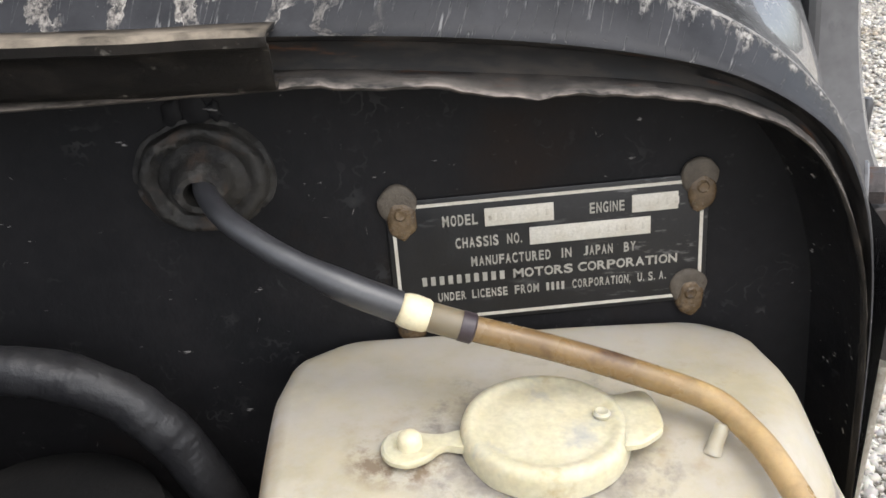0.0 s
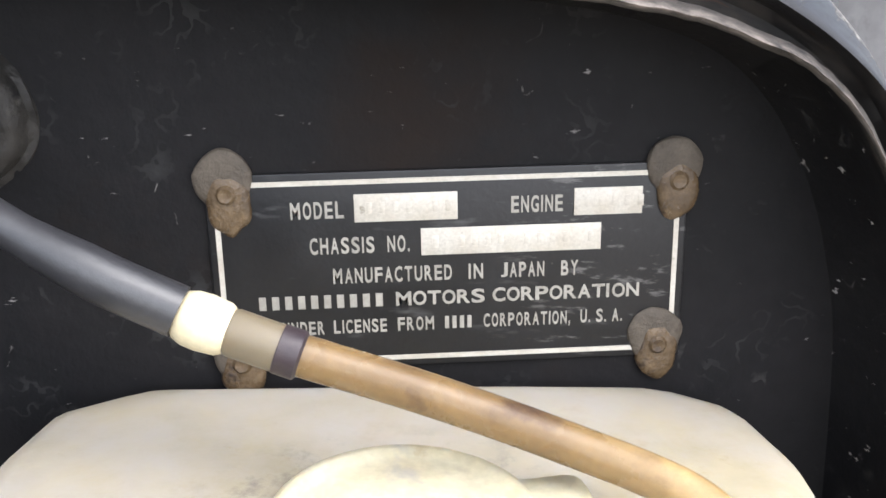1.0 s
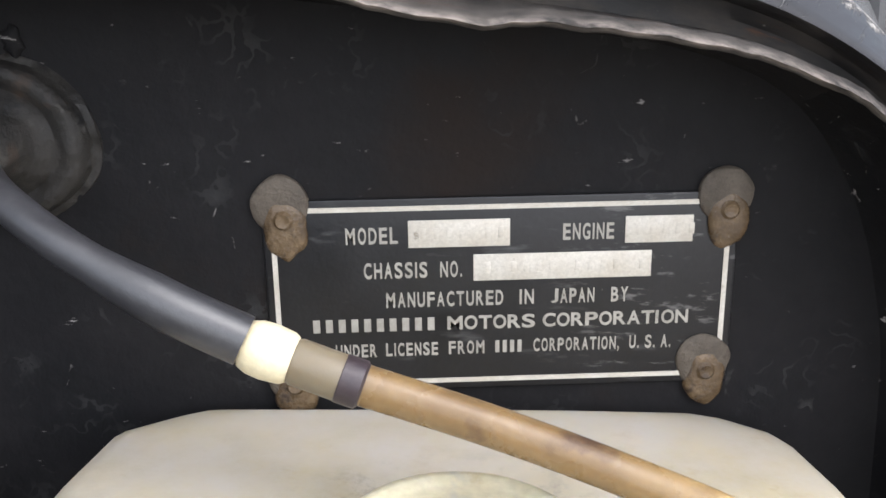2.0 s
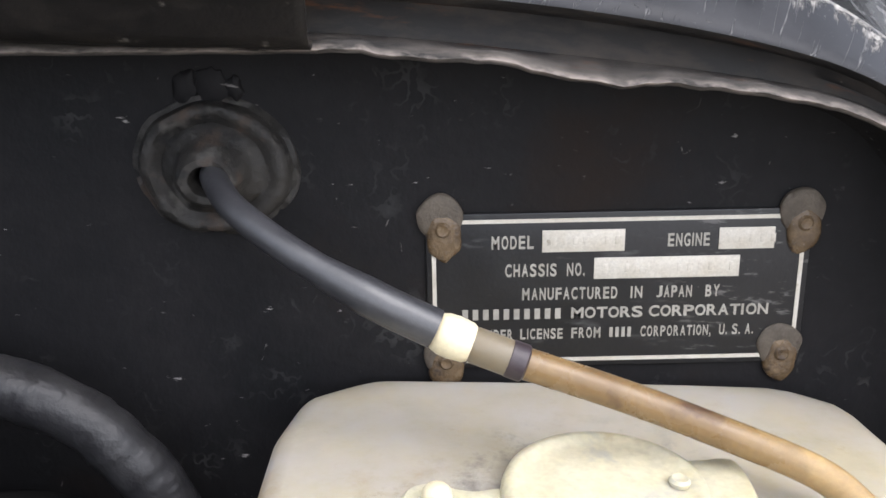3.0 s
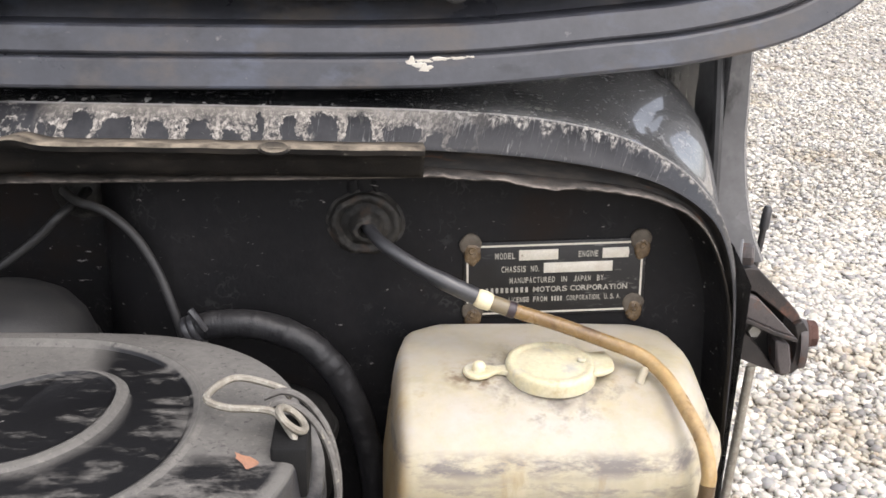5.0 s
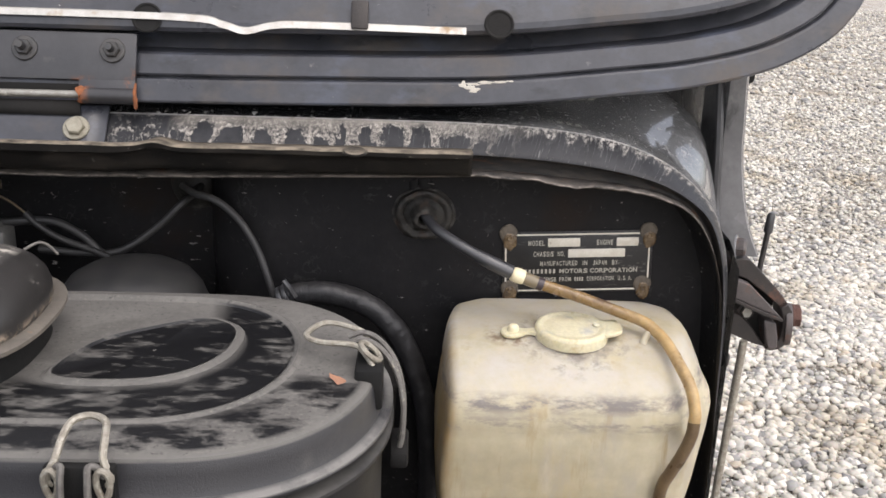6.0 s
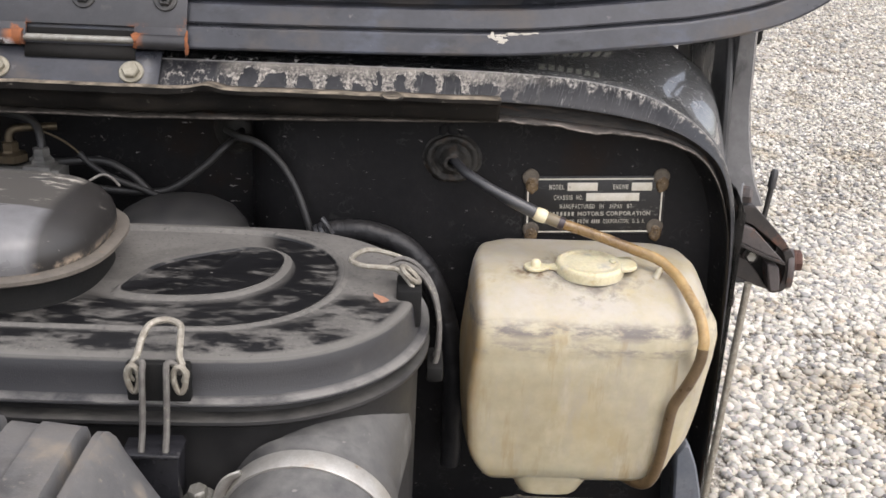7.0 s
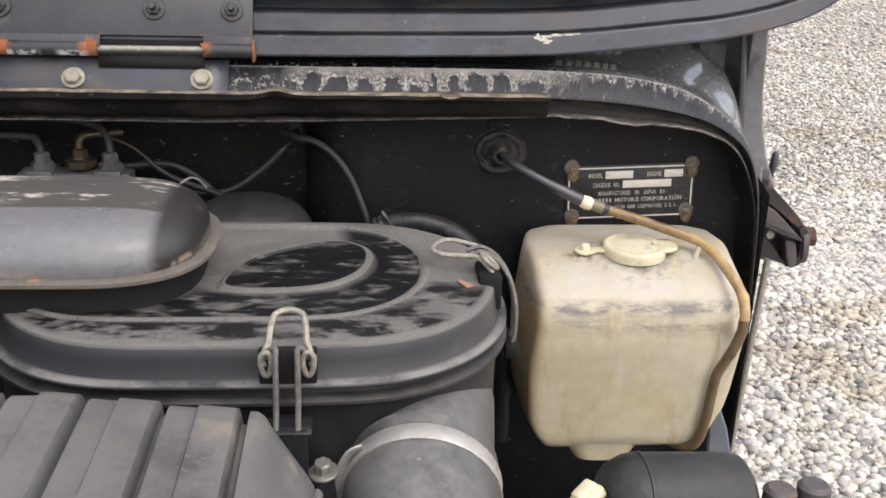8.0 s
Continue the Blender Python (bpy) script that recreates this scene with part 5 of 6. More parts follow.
for x in (-0.2572, -0.2312):
    bm = bmesh.new()
    ring = [(x + 0.0034 * math.cos(a) * (1 + 0.2 * math.sin(a)), -0.3385 - 0.0008 * math.sin(a), 0.9215 + 0.0085 * math.sin(a)) for a in [2 * math.pi * k / 18 for k in range(19)]]
    tube(bm, ring, 0.0018, 8)
    part("eye", bm, M_WIRE, clip)
bm = bmesh.new()
box(bm, (-0.2620, -0.3365, 0.9060), (-0.2260, -0.3300, 0.9300), 0.0015)
part("clip_bracket", bm, M_BAY, clip, "black clip bracket")
bm = bmesh.new()
box(bm, (-0.2620, -0.3580, 0.8812), (-0.2290, -0.3380, 0.8840), 0.001)
box(bm, (-0.2540, -0.3500, 0.845), (-0.2320, -0.3300, 0.8814), 0.001)
part("foot_bracket", bm, M_BODY, clip, "black bracket under the rim")
# end wire clip, half undone, with its bracket
bm = bmesh.new()
tube(bm, spline([(-0.1050, -0.1850, 0.9370), (-0.1120, -0.1815, 0.9410), (-0.1330, -0.1770, 0.9435), (-0.1445, -0.1940, 0.9425), (-0.1350, -0.2010, 0.9405), (-0.1130, -0.2040, 0.9400), (-0.1040, -0.2130, 0.9350), (-0.1000, -0.2190, 0.9300)], 60), 0.0019, 8)
clip2 = part("clip", bm, M_WIRE, cleaner, "bent galvanised wire clip")
for dy, dz in ((0.0, 0.0), (0.011, 0.0012)):
    bm = bmesh.new()
    tube(bm, spline([(-0.1180, -0.2010 + dy, 0.9385 + dz), (-0.1080, -0.1990 + dy, 0.9420), (-0.0970, -0.2000 + dy, 0.9365), (-0.0870, -0.2060 + dy, 0.9240), (-0.0820, -0.2120 + dy, 0.9050), (-0.0820, -0.2160 + dy, 0.8850), (-0.0840, -0.2170 + dy, 0.8740)], 34), 0.0019, 8)
    part("wire", bm, M_GREYWIRE, clip2)
bm = bmesh.new()
ring = [(-0.1030 + 0.0060 * math.cos(a), -0.2090 - 0.0070 * math.sin(a), 0.9385 - 0.0050 * math.cos(a)) for a in [2 * math.pi * k / 18 for k in range(19)]]
tube(bm, ring, 0.0019, 8)
part("eye", bm, M_WIRE, clip2)
bm = bmesh.new()
box(bm, (-0.1120, -0.2260, 0.9060), (-0.0950, -0.1930, 0.9330), 0.002)
part("clip_bracket", bm, M_BAY, clip2, "black clip bracket")
bm = bmesh.new()
box(bm, (-0.0900, -0.2250, 0.8640), (-0.0780, -0.1900, 0.8760), 0.003)
part("foot_bracket", bm, M_BAY, clip2, "black bracket under the rim")
# spout that leaves the bowl towards the radiator
bm = bmesh.new()
SP = spline([(-0.150, -0.235, 0.832), (-0.154, -0.275, 0.831), (-0.157, -0.305, 0.829), (-0.1590, -0.332, 0.826)], 16)
tube(bm, SP, [0.0520 - 0.0030 * i / 16 for i in range(17)], 40)
part("spout", bm, M_DUCT, cleaner, "dark grey moulded spout")

intake = thing("intake_hose", (-0.17, -0.47, 0.82), "large black air intake hose held by a steel worm-drive clamp", "hose")
bm = bmesh.new()
IH = spline([(-0.1580, -0.318, 0.8275), (-0.1590, -0.340, 0.8250), (-0.1610, -0.370, 0.8195), (-0.165, -0.430, 0.8030), (-0.168, -0.520, 0.7680)], 24)
tube(bm, IH, [0.0525 if i < 2 else 0.0518 for i in range(25)], 48)
part("hose", bm, M_DUCT, intake)
bm = bmesh.new()
ax = Vector((-0.003, -0.030, -0.0048)).normalized()
lathe(bm, [(0.0515, -0.0070), (0.0532, -0.0072), (0.0536, -0.0064), (0.0532, 0.0), (0.0536, 0.0064), (0.0532, 0.0072), (0.0515, 0.0070)], facing((-0.1590, -0.3380, 0.8252), ax), 64)
band = part("clamp", bm, M_STEEL, intake, "stainless hose clamp band")
bm = bmesh.new()
tube(bm, spline([(-0.1980, -0.3390, 0.8620), (-0.2060, -0.3400, 0.8580), (-0.2110, -0.3400, 0.8460), (-0.2140, -0.3400, 0.8330), (-0.2160, -0.3400, 0.8230)], 12), 0.0058, 10, flat=0.3)
part("clamp_ear", bm, M_STEEL, band)
hexbolt(band, (-0.2225, -0.3420, 0.8450), (-0.1, -0.15, 1), 0.0060, 0.0090, 0.0098, M_ZINC, M_ZINC, name="clamp_screw")
bm = bmesh.new()
tube(bm, [(-0.2225, -0.3420, 0.8440), (-0.2210, -0.3400, 0.8100)], 0.0075, 14)
part("clamp_nut", bm, M_DARKBOLT, band)

# ---- rounded cover on the air cleaner ----
dome = thing("air_horn_cover", (-0.45, -0.2, 0.93), "long rounded black cover with a tan gasket edge", "engine cover")


def pill(hy, z, xr, n=64, cy=-0.194):
    out = []
    for k in range(n):
        t = 2 * math.pi * k / n
        c, s = math.cos(t), math.sin(t)
        r = (abs(c) ** 2.6 + abs(s) ** 2.6) ** (-1 / 2.6)
        x = (xr - hy) + hy * c * r if c > 0 else (-0.62 + hy * 0.9) + hy * 0.9 * c * r
        out.append(Vector((x, cy + hy * s * r, z)))
    return out


bm = bmesh.new()
sheet(bm, [pill(hy, z, xr) for hy, z, xr in ((0.0790, 0.9510, -0.3110), (0.0800, 0.9560, -0.3100), (0.0798, 0.9640, -0.3105), (0.0780, 0.9720, -0.3125), (0.0735, 0.9795, -0.3170), (0.0665, 0.9855, -0.3240), (0.0570, 0.9898, -0.3340), (0.0440, 0.9926, -0.3480), (0.0280, 0.9940, -0.3650), (0.01, 0.9945, -0.384))], close=True, ends=True)
for v in bm.verts:
    v.co.z = 0.950 + (v.co.z - 0.950) * 0.78
part("shell", bm, M_DOME, dome, smooth=60)
bm = bmesh.new()
sheet(bm, [pill(hy, z, xr) for hy, z, xr in ((0.0800, 0.9470, -0.3100), (0.0862, 0.9471, -0.3035), (0.0875, 0.9481, -0.3022), (0.0875, 0.9506, -0.3022), (0.0862, 0.9516, -0.3035), (0.0790, 0.9518, -0.3110))], close=True, ends=True)
part("gasket_edge", bm, M_DOME_LIP, dome, "tan gasket edge")
bm = bmesh.new()
sheet(bm, [pill(hy, z, xr) for hy, z, xr in ((0.0760, 0.9262, -0.3130), (0.0755, 0.9300, -0.3135), (0.0755, 0.9472, -0.3140))], close=True, ends=True)
part("neck", bm, M_BAY, dome)
bm = bmesh.new()
tube(bm, spline([(-0.338, -0.140, 0.9760), (-0.331, -0.134, 0.9790), (-0.325, -0.132, 0.9770), (-0.319, -0.131, 0.9700)], 14), 0.0010, 8)
part("retaining_wire", bm, M_GREYWIRE, dome, "bent retaining wire")

# ---- ribbed plastic cover at the front ----
ribbed = thing("ribbed_cover", (-0.40, -0.50, 0.80), "ribbed black plastic duct cover with dried mud", "engine cover")


def ribs_z(x, y):
    """The ribbed top: flat lands with narrow grooves, falling to the sides and front."""
    z = 0.9210 - 0.030 * max(0.0, -y - 0.40) ** 1.2
    u = (x + 0.2680) % 0.0460  # from the groove at the right of one rib to the next
    g = 0.0085 * math.exp(-((u - 0.0032) / 0.0024) ** 6)
    land = 0.0022 * max(0.0, min(1.0, (u - 0.0225) / 0.0012))
    return z - g + land


bm = bmesh.new()
xs = [-0.60 + k * 0.00125 for k in range(275)]
xr = xs[-1]
rows = []
for k in range(26):
    f = k / 25
    rows.append([Vector((x, -0.3850 - 0.185 * f + min(0.022, 0.20 * max(0.0, -0.266 - x)), ribs_z(x, -0.383 - 0.185 * f) - (0.006 if k == 0 else 0.0015 if k == 1 else 0.0))) for x in xs])
back = [Vector((p.x, p.y + 0.002, 0.84)) for p in rows[0]]
sheet(bm, [back] + rows)
part("ribbed_top", bm, M_RIBS, ribbed, smooth=28)
bm = bmesh.new()
edge = [r[-1] for r in rows]
sheet(bm, [edge, [p + Vector((0.0035, 0.0, -0.0030)) for p in edge], [p + Vector((0.0085, -0.001, -0.0120)) for p in edge], [p + Vector((0.0270, -0.002, -0.0420)) for p in edge], [p + Vector((0.0310, -0.002, -0.050)) for p in edge], [p + Vector((0.0310, -0.002, -0.10)) for p in edge]])
part("side", bm, M_RIBS, ribbed)
bm = bmesh.new()
tube(bm, [p + Vector((0.0320, -0.002, -0.0560)) for p in edge[::5]], 0.0042, 10)
part("seam", bm, M_RIBS, ribbed)

# ---- hoses, cables and brake pipes against the firewall ----
loom = thing("wiring_loom", (-0.12, -0.03, 0.88), "wiring loom wrapped in black cloth tape with a cable tie", "wiring loom")
LOOM = spline([(-0.1830, -0.0290, 0.8990), (-0.1720, -0.0290, 0.9040), (-0.1560, -0.0300, 0.9065), (-0.1400, -0.0300, 0.9060), (-0.1220, -0.0300, 0.9010), (-0.1050, -0.0305, 0.8915), (-0.0910, -0.0310, 0.8770), (-0.0800, -0.0320, 0.8580), (-0.0710, -0.0330, 0.8340), (-0.0640, -0.0340, 0.8050), (-0.0600, -0.0340, 0.7600), (-0.0590, -0.0340, 0.68)], 420)
bm = bmesh.new()
tube(bm, LOOM, [0.0092 * (1 + 0.04 * noise.noise((i * 0.09, 1, 0)) + 0.05 * max(0.0, noise.noise((i * 0.12, 4, 0)))) * (0.72 + 0.28 * min(1, i / 35)) for i in range(421)], 24)
bm.verts.ensure_lookup_table()
for idx, v in enumerate(list(bm.verts)):
    i, k = divmod(idx, 24)
    out_ = (v.co - LOOM[min(i, 420)]).normalized()
    wrap = (i / 95 + k / 16 + 0.8 * noise.noise((i * 0.02, 7, 0))) % 1.0
    crease = max(0.0, noise.noise((v.co.x * 170 + v.co.z * 60, v.co.y * 70, 3.0)))
    v.co += out_ * (0.0005 * wrap ** 6 + 0.0009 * noise.noise(v.co * 60) + 0.0016 * crease * max(0.0, noise.noise(v.co * 45) + 0.2))
part("taped_cable", bm, M_TAPE, loom)
for i in (9, 24):
    bm = bmesh.new()
    d = (LOOM[i + 1] - LOOM[i]).normalized()
    lathe(bm, [(0.0075, -0.0022), (0.0106, -0.0018), (0.0110, 0.0), (0.0106, 0.0018), (0.0075, 0.0022)], facing(LOOM[i], d + Vector((0.35, 0.0, 0.25))), 18)
    part("tie", bm, M_RUBBER, loom, "black cable tie")
bm = bmesh.new()
tube(bm, spline([(-0.1700, -0.0390, 0.9060), (-0.1745, -0.0400, 0.9140), (-0.1790, -0.0385, 0.9195)], 8), 0.0024, 8)
part("tie_tail", bm, M_RUBBER, loom)


def cable(name, label, pts, r, material, n=50, cat="hose"):
    bm = bmesh.new()
    tube(bm, spline(pts, n), r, 10)
    t = thing(name, pts[0], label, cat)
    part("line", bm, material, t)
    return t


cable("heater_hose", "thin grey-black rubber hose looping out of the firewall", [(-0.270, 0.030, 0.976), (-0.255, 0.008, 0.9755), (-0.2420, 0.000, 0.9748), (-0.2300, -0.003, 0.9690), (-0.2172, -0.006, 0.9575), (-0.2080, -0.009, 0.9440), (-0.2015, -0.011, 0.9310), (-0.1945, -0.015, 0.9120), (-0.1880, -0.018, 0.8900), (-0.182, -0.022, 0.86), (-0.176, -0.025, 0.80)], 0.0031, M_HOSE)
cable("vacuum_hose", "thin grey-black rubber vacuum hose", [(-0.258, 0.045, 0.972), (-0.2635, 0.022, 0.9680), (-0.2700, 0.012, 0.9632), (-0.2803, 0.010, 0.9523), (-0.2974, 0.008, 0.9382), (-0.3110, 0.006, 0.9290), (-0.3250, 0.005, 0.9240), (-0.3516, 0.006, 0.9230), (-0.385, 0.008, 0.9250)], 0.0033, M_CABLE)
cable("vacuum_hose", "thin grey-black rubber vacuum hose", [(-0.420, 0.012, 0.9460), (-0.4089, 0.010, 0.9468), (-0.385, 0.009, 0.9492), (-0.3687, 0.008, 0.9482), (-0.3560, 0.007, 0.9425), (-0.3454, 0.006, 0.9355), (-0.3316, 0.003, 0.9220), (-0.324, 0.0, 0.908)], 0.0035, M_CABLE)
cable("wire", "bare thin copper wire ending in a grey sleeve", [(-0.450, 0.012, 0.9770), (-0.432, 0.010, 0.9760), (-0.4209, 0.008, 0.9728), (-0.4054, 0.008, 0.9655), (-0.3921, 0.008, 0.9545)], 0.0011, M_BRASS, cat="cable")
cable("wire_sleeve", "grey plastic wire sleeve", [(-0.3935, 0.008, 0.9556), (-0.3831, 0.006, 0.9460), (-0.3649, 0.003, 0.9360), (-0.3386, 0.000, 0.9275), (-0.318, -0.006, 0.9215)], 0.0028, M_CABLE, cat="cable")
bm = bmesh.new()
lathe(bm, [(0.024, -0.002), (0.0235, 0.003), (0.018, 0.006), (0.012, 0.012), (0.008, 0.014)], facing((-0.262, 0.058, 0.972), (0, -1, 0)), 28, 0.06)
t = thing("grommet", (-0.262, 0.058, 0.972), "black rubber grommet where hoses pass the firewall", "grommet")
part("boot", bm, M_GROMMET, t)
booster = thing("brake_reservoir", (-0.29, -0.03, 0.80), "round black canister behind the air cleaner", "canister")
bm = bmesh.new()
lathe(bm, [(0.058, 0.0), (0.060, 0.004), (0.0605, 0.095), (0.0590, 0.106), (0.0545, 0.118), (0.047, 0.1280), (0.036, 0.1345), (0.020, 0.1385), (0.004, 0.1395)], Matrix.Translation((-0.297, -0.040, 0.793)), 48)
part("canister_shell", bm, M_CABLE, booster)
bm = bmesh.new()
lathe(bm, [(0.0600, 0.094), (0.0618, 0.095), (0.0622, 0.098), (0.0612, 0.101), (0.0590, 0.1015)], Matrix.Translation((-0.297, -0.040, 0.795)), 48)
part("crimped_rim", bm, M_CABLE, booster)
block = thing("brake_junction", (-0.46, 0.0, 0.92), "grey metal brake pipe junction block with brass unions", "pipe fitting")
bm = bmesh.new()
box(bm, (-0.504, -0.012, 0.910), (-0.405, 0.014, 0.9450), 0.002)
for x in (-0.484, -0.424):
    box(bm, (x - 0.012, -0.014, 0.930), (x + 0.012, 0.015, 0.9480), 0.002)
part("block", bm, M_BLOCK, block)
for x, h in ((-0.484, 0.0), (-0.450, 0.008), (-0.424, 0.0)):
    bm = bmesh.new()
    lathe(bm, [(0.0105 + h * 0.3, 0.0), (0.0110 + h * 0.4, 0.001), (0.0110 + h * 0.4, 0.007), (0.0085, 0.0085), (0.0072, 0.010), (0.0072, 0.0165), (0.0050, 0.0175)], Matrix.Translation((x, 0.002, 0.9440 + h * 0.5)), 6)
    part("union", bm, M_BRASS if h else M_BLOCK, block, "hexagonal pipe union", smooth=20)
for pts, mat_ in (([(-0.424, 0.002, 0.950), (-0.424, 0.004, 0.966), (-0.430, 0.012, 0.978), (-0.446, 0.020, 0.984), (-0.490, 0.03, 0.986), (-0.60, 0.04, 0.984)], M_HOSE),
                  ([(-0.450, 0.002, 0.958), (-0.4505, 0.003, 0.970), (-0.447, 0.006, 0.9755), (-0.436, 0.012, 0.976), (-0.415, 0.02, 0.976)], M_BRASS),
                  ([(-0.484, 0.002, 0.952), (-0.485, 0.004, 0.963), (-0.490, 0.010, 0.970), (-0.505, 0.016, 0.9725), (-0.60, 0.02, 0.972)], M_HOSE)):
    bm = bmesh.new()
    tube(bm, spline(pts, 30), 0.0036, 10)
    part("pipe", bm, mat_, block)

mount = thing("rubber_mount", (-0.135, -0.052, 0.80), "round perished rubber cover low on the firewall", "rubber cover")
bm = bmesh.new()
lathe(bm, [(0.046, 0.0), (0.047, 0.045), (0.044, 0.054), (0.036, 0.0585), (0.022, 0.0610), (0.004, 0.0615)], Matrix.Translation((-0.135, -0.054, 0.80)), 40, 0.03)
part("cover_shell", bm, M_BAY, mount)
bm = bmesh.new()
lathe(bm, [(0.0462, 0.040), (0.0486, 0.0405), (0.0490, 0.0440), (0.0480, 0.0465), (0.0455, 0.047)], Matrix.Translation((-0.135, -0.054, 0.80)), 40, 0.03)
part("rim", bm, M_BAY, mount)

# ---- windscreen hinge bracket and rods at the body side ----
bracket = thing("windscreen_hinge", (0.23, 0.04, 0.87), "rusty black windscreen hinge bracket bolted to the body side", "hinge")
part("outer_arm", prism(bmesh.new(), [(0.2000, 0.9190), (0.2110, 0.9205), (0.2180, 0.9195), (0.2342, 0.9038), (0.2500, 0.8880), (0.2560, 0.8800), (0.2494, 0.8765), (0.2349, 0.8885), (0.2171, 0.9015), (0.2000, 0.9070)], 0.038, 0.064), M_BRACKET, bracket, "black folded arm")
part("curled_end", prism(bmesh.new(), [(0.2494, 0.8765), (0.2560, 0.8800), (0.2608, 0.8730), (0.2632, 0.8620), (0.2628, 0.8520), (0.2595, 0.8415), (0.2540, 0.8365), (0.2463, 0.8347), (0.2405, 0.8365), (0.2480, 0.8400), (0.2530, 0.8470), (0.2542, 0.8570), (0.2530, 0.8670)], 0.034, 0.062), M_BRACKET, bracket, "curled end of the arm")
part("gusset", prism(bmesh.new(), [(0.2000, 0.9060), (0.2067, 0.9044), (0.2174, 0.8997), (0.2330, 0.8850), (0.2480, 0.8705), (0.2300, 0.8770), (0.2000, 0.8900)], 0.026, 0.036), M_ARM, bracket, "worn mauve-grey gusset plate")
part("gusset_edge", prism(bmesh.new(), [(0.2000, 0.8902), (0.2300, 0.8772), (0.2480, 0.8707), (0.2478, 0.8680), (0.2296, 0.8742), (0.2000, 0.8870)], 0.0215, 0.0262, 0.0004), M_BRACKET, bracket)
part("web", prism(bmesh.new(), [(0.2080, 0.8870), (0.2300, 0.8780), (0.2474, 0.8700), (0.2500, 0.8420), (0.2437, 0.8385), (0.2296, 0.8423), (0.2000, 0.8540), (0.2000, 0.8700)], 0.044, 0.052), M_BAY, bracket)
part("back_web", prism(bmesh.new(), [(0.2000, 0.9150), (0.2174, 0.9060), (0.2349, 0.8920), (0.2500, 0.8790), (0.2490, 0.8690), (0.2300, 0.8770), (0.2000, 0.8860)], 0.0525, 0.0565), M_BAY, bracket)
part("lower_flange", prism(bmesh.new(), [(0.2000, 0.8740), (0.2140, 0.8690), (0.2240, 0.8600), (0.2340, 0.8470), (0.2437, 0.8378), (0.2296, 0.8415), (0.2000, 0.8540)], 0.034, 0.0445), M_BRACKET, bracket)
part("stop_block", prism(bmesh.new(), [(0.2333, 0.8678), (0.2443, 0.8654), (0.2480, 0.8500), (0.2487, 0.8400), (0.2400, 0.8395), (0.2360, 0.8520)], 0.026, 0.0445, 0.0014), M_ARM, bracket, "worn steel stop block")
bm = bmesh.new()
lathe(bm, [(0.0195, -0.0025), (0.0200, 0.0), (0.0190, 0.0030), (0.013, 0.0040)], facing((0.2610, 0.044, 0.8570), (1, -0.22, 0.05)) @ Matrix.Diagonal((0.80, 1.0, 1, 1)), 32)
part("round_washer", bm, M_ARM, bracket, "domed worn washer")
hexbolt(bracket, (0.2640, 0.0430, 0.8660), (1, -0.22, 0.1), 0.0100, 0.0075, 0.0105, M_RUSTBROWN, M_RUSTBROWN)
hexbolt(bracket, (0.2215, 0.0440, 0.8690), (0, -1, 0.1), 0.0052, 0.006, 0.0080, M_ZINC, M_BRACKET)
hexbolt(bracket, (0.2050, 0.0450, 0.9290), (1, -0.45, 0.1), 0.0082, 0.0095, 0.0110, M_ARM, M_PILLAR)
hexbolt(bracket, (0.1960, 0.0200, 0.8330), (1, -0.5, 0), 0.0060, 0.0080, 0.0070, M_BRACKET, M_BRACKET)
pin = thing("locking_pin", (0.324, 0.29, 0.84), "thin steel pin with a black rubber tip", "pin")
bm = bmesh.new()
tube(bm, [(0.318, 0.29, 0.78), (0.3235, 0.29, 0.845), (0.3255, 0.29, 0.872)], 0.0032, 10)
part("shaft", bm, M_DARKBOLT, pin)
bm = bmesh.new()
lathe(bm, [(0.0046, 0.0), (0.0050, 0.002), (0.0046, 0.020), (0.0030, 0.0235)], facing((0.3250, 0.29, 0.866), (0.07, 0, 1)), 14)
part("rubber_tip", bm, M_RUBBER, pin)
bm = bmesh.new()
box(bm, (0.21, 0.27, 0.75), (0.33, 0.31, 0.79), 0.004)
part("mount", bm, M_BODY, pin)
rod = thing("stay_rod", (0.205, 0.03, 0.60), "thin straight steel stay rod beside the body", "rod")
bm = bmesh.new()
tube(bm, [(0.2190, 0.030, 0.846), (0.2130, 0.030, 0.70), (0.2050, 0.030, 0.50)], 0.0036, 12)
part("shaft", bm, M_WIRE, rod)

# ---- black canister with a yellow plug, and two studs, low at the front ----
motor = thing("washer_pump", (-0.03, -0.445, 0.86), "black cylindrical motor with a yellowed plug", "motor")
bm = bmesh.new()
PM = facing((-0.0680, -0.445, 0.8890), (1, 0.06, -0.05))
lathe(bm, [(0.0185, 0.0), (0.0230, 0.004), (0.0270, 0.012), (0.0280, 0.019), (0.0278, 0.066), (0.0265, 0.077), (0.023, 0.080)], PM, 40)
part("casing", bm, M_TAPE, motor, "black rubber-booted casing")
bm = bmesh.new()
lathe(bm, [(0.0278, 0.0185), (0.0286, 0.0190), (0.0286, 0.0210), (0.0278, 0.0215)], PM, 40)
part("seam_ring", bm, M_TAPE, motor)
bm = bmesh.new()
PLUG = Matrix.Translation((-0.0800, -0.450, 0.8960)) @ Matrix.Rotation(-0.55, 4, "Y") @ Matrix.Rotation(0.5, 4, "Z")
box(bm, (-0.012, -0.0070, -0.0040), (0.0110, 0.0070, 0.0030), 0.002, PLUG)
box(bm, (-0.0040, -0.0045, 0.0020), (0.0095, 0.0045, 0.0065), 0.002, PLUG)
part("plug", bm, M_CREAM, motor, "yellowed plastic plug")
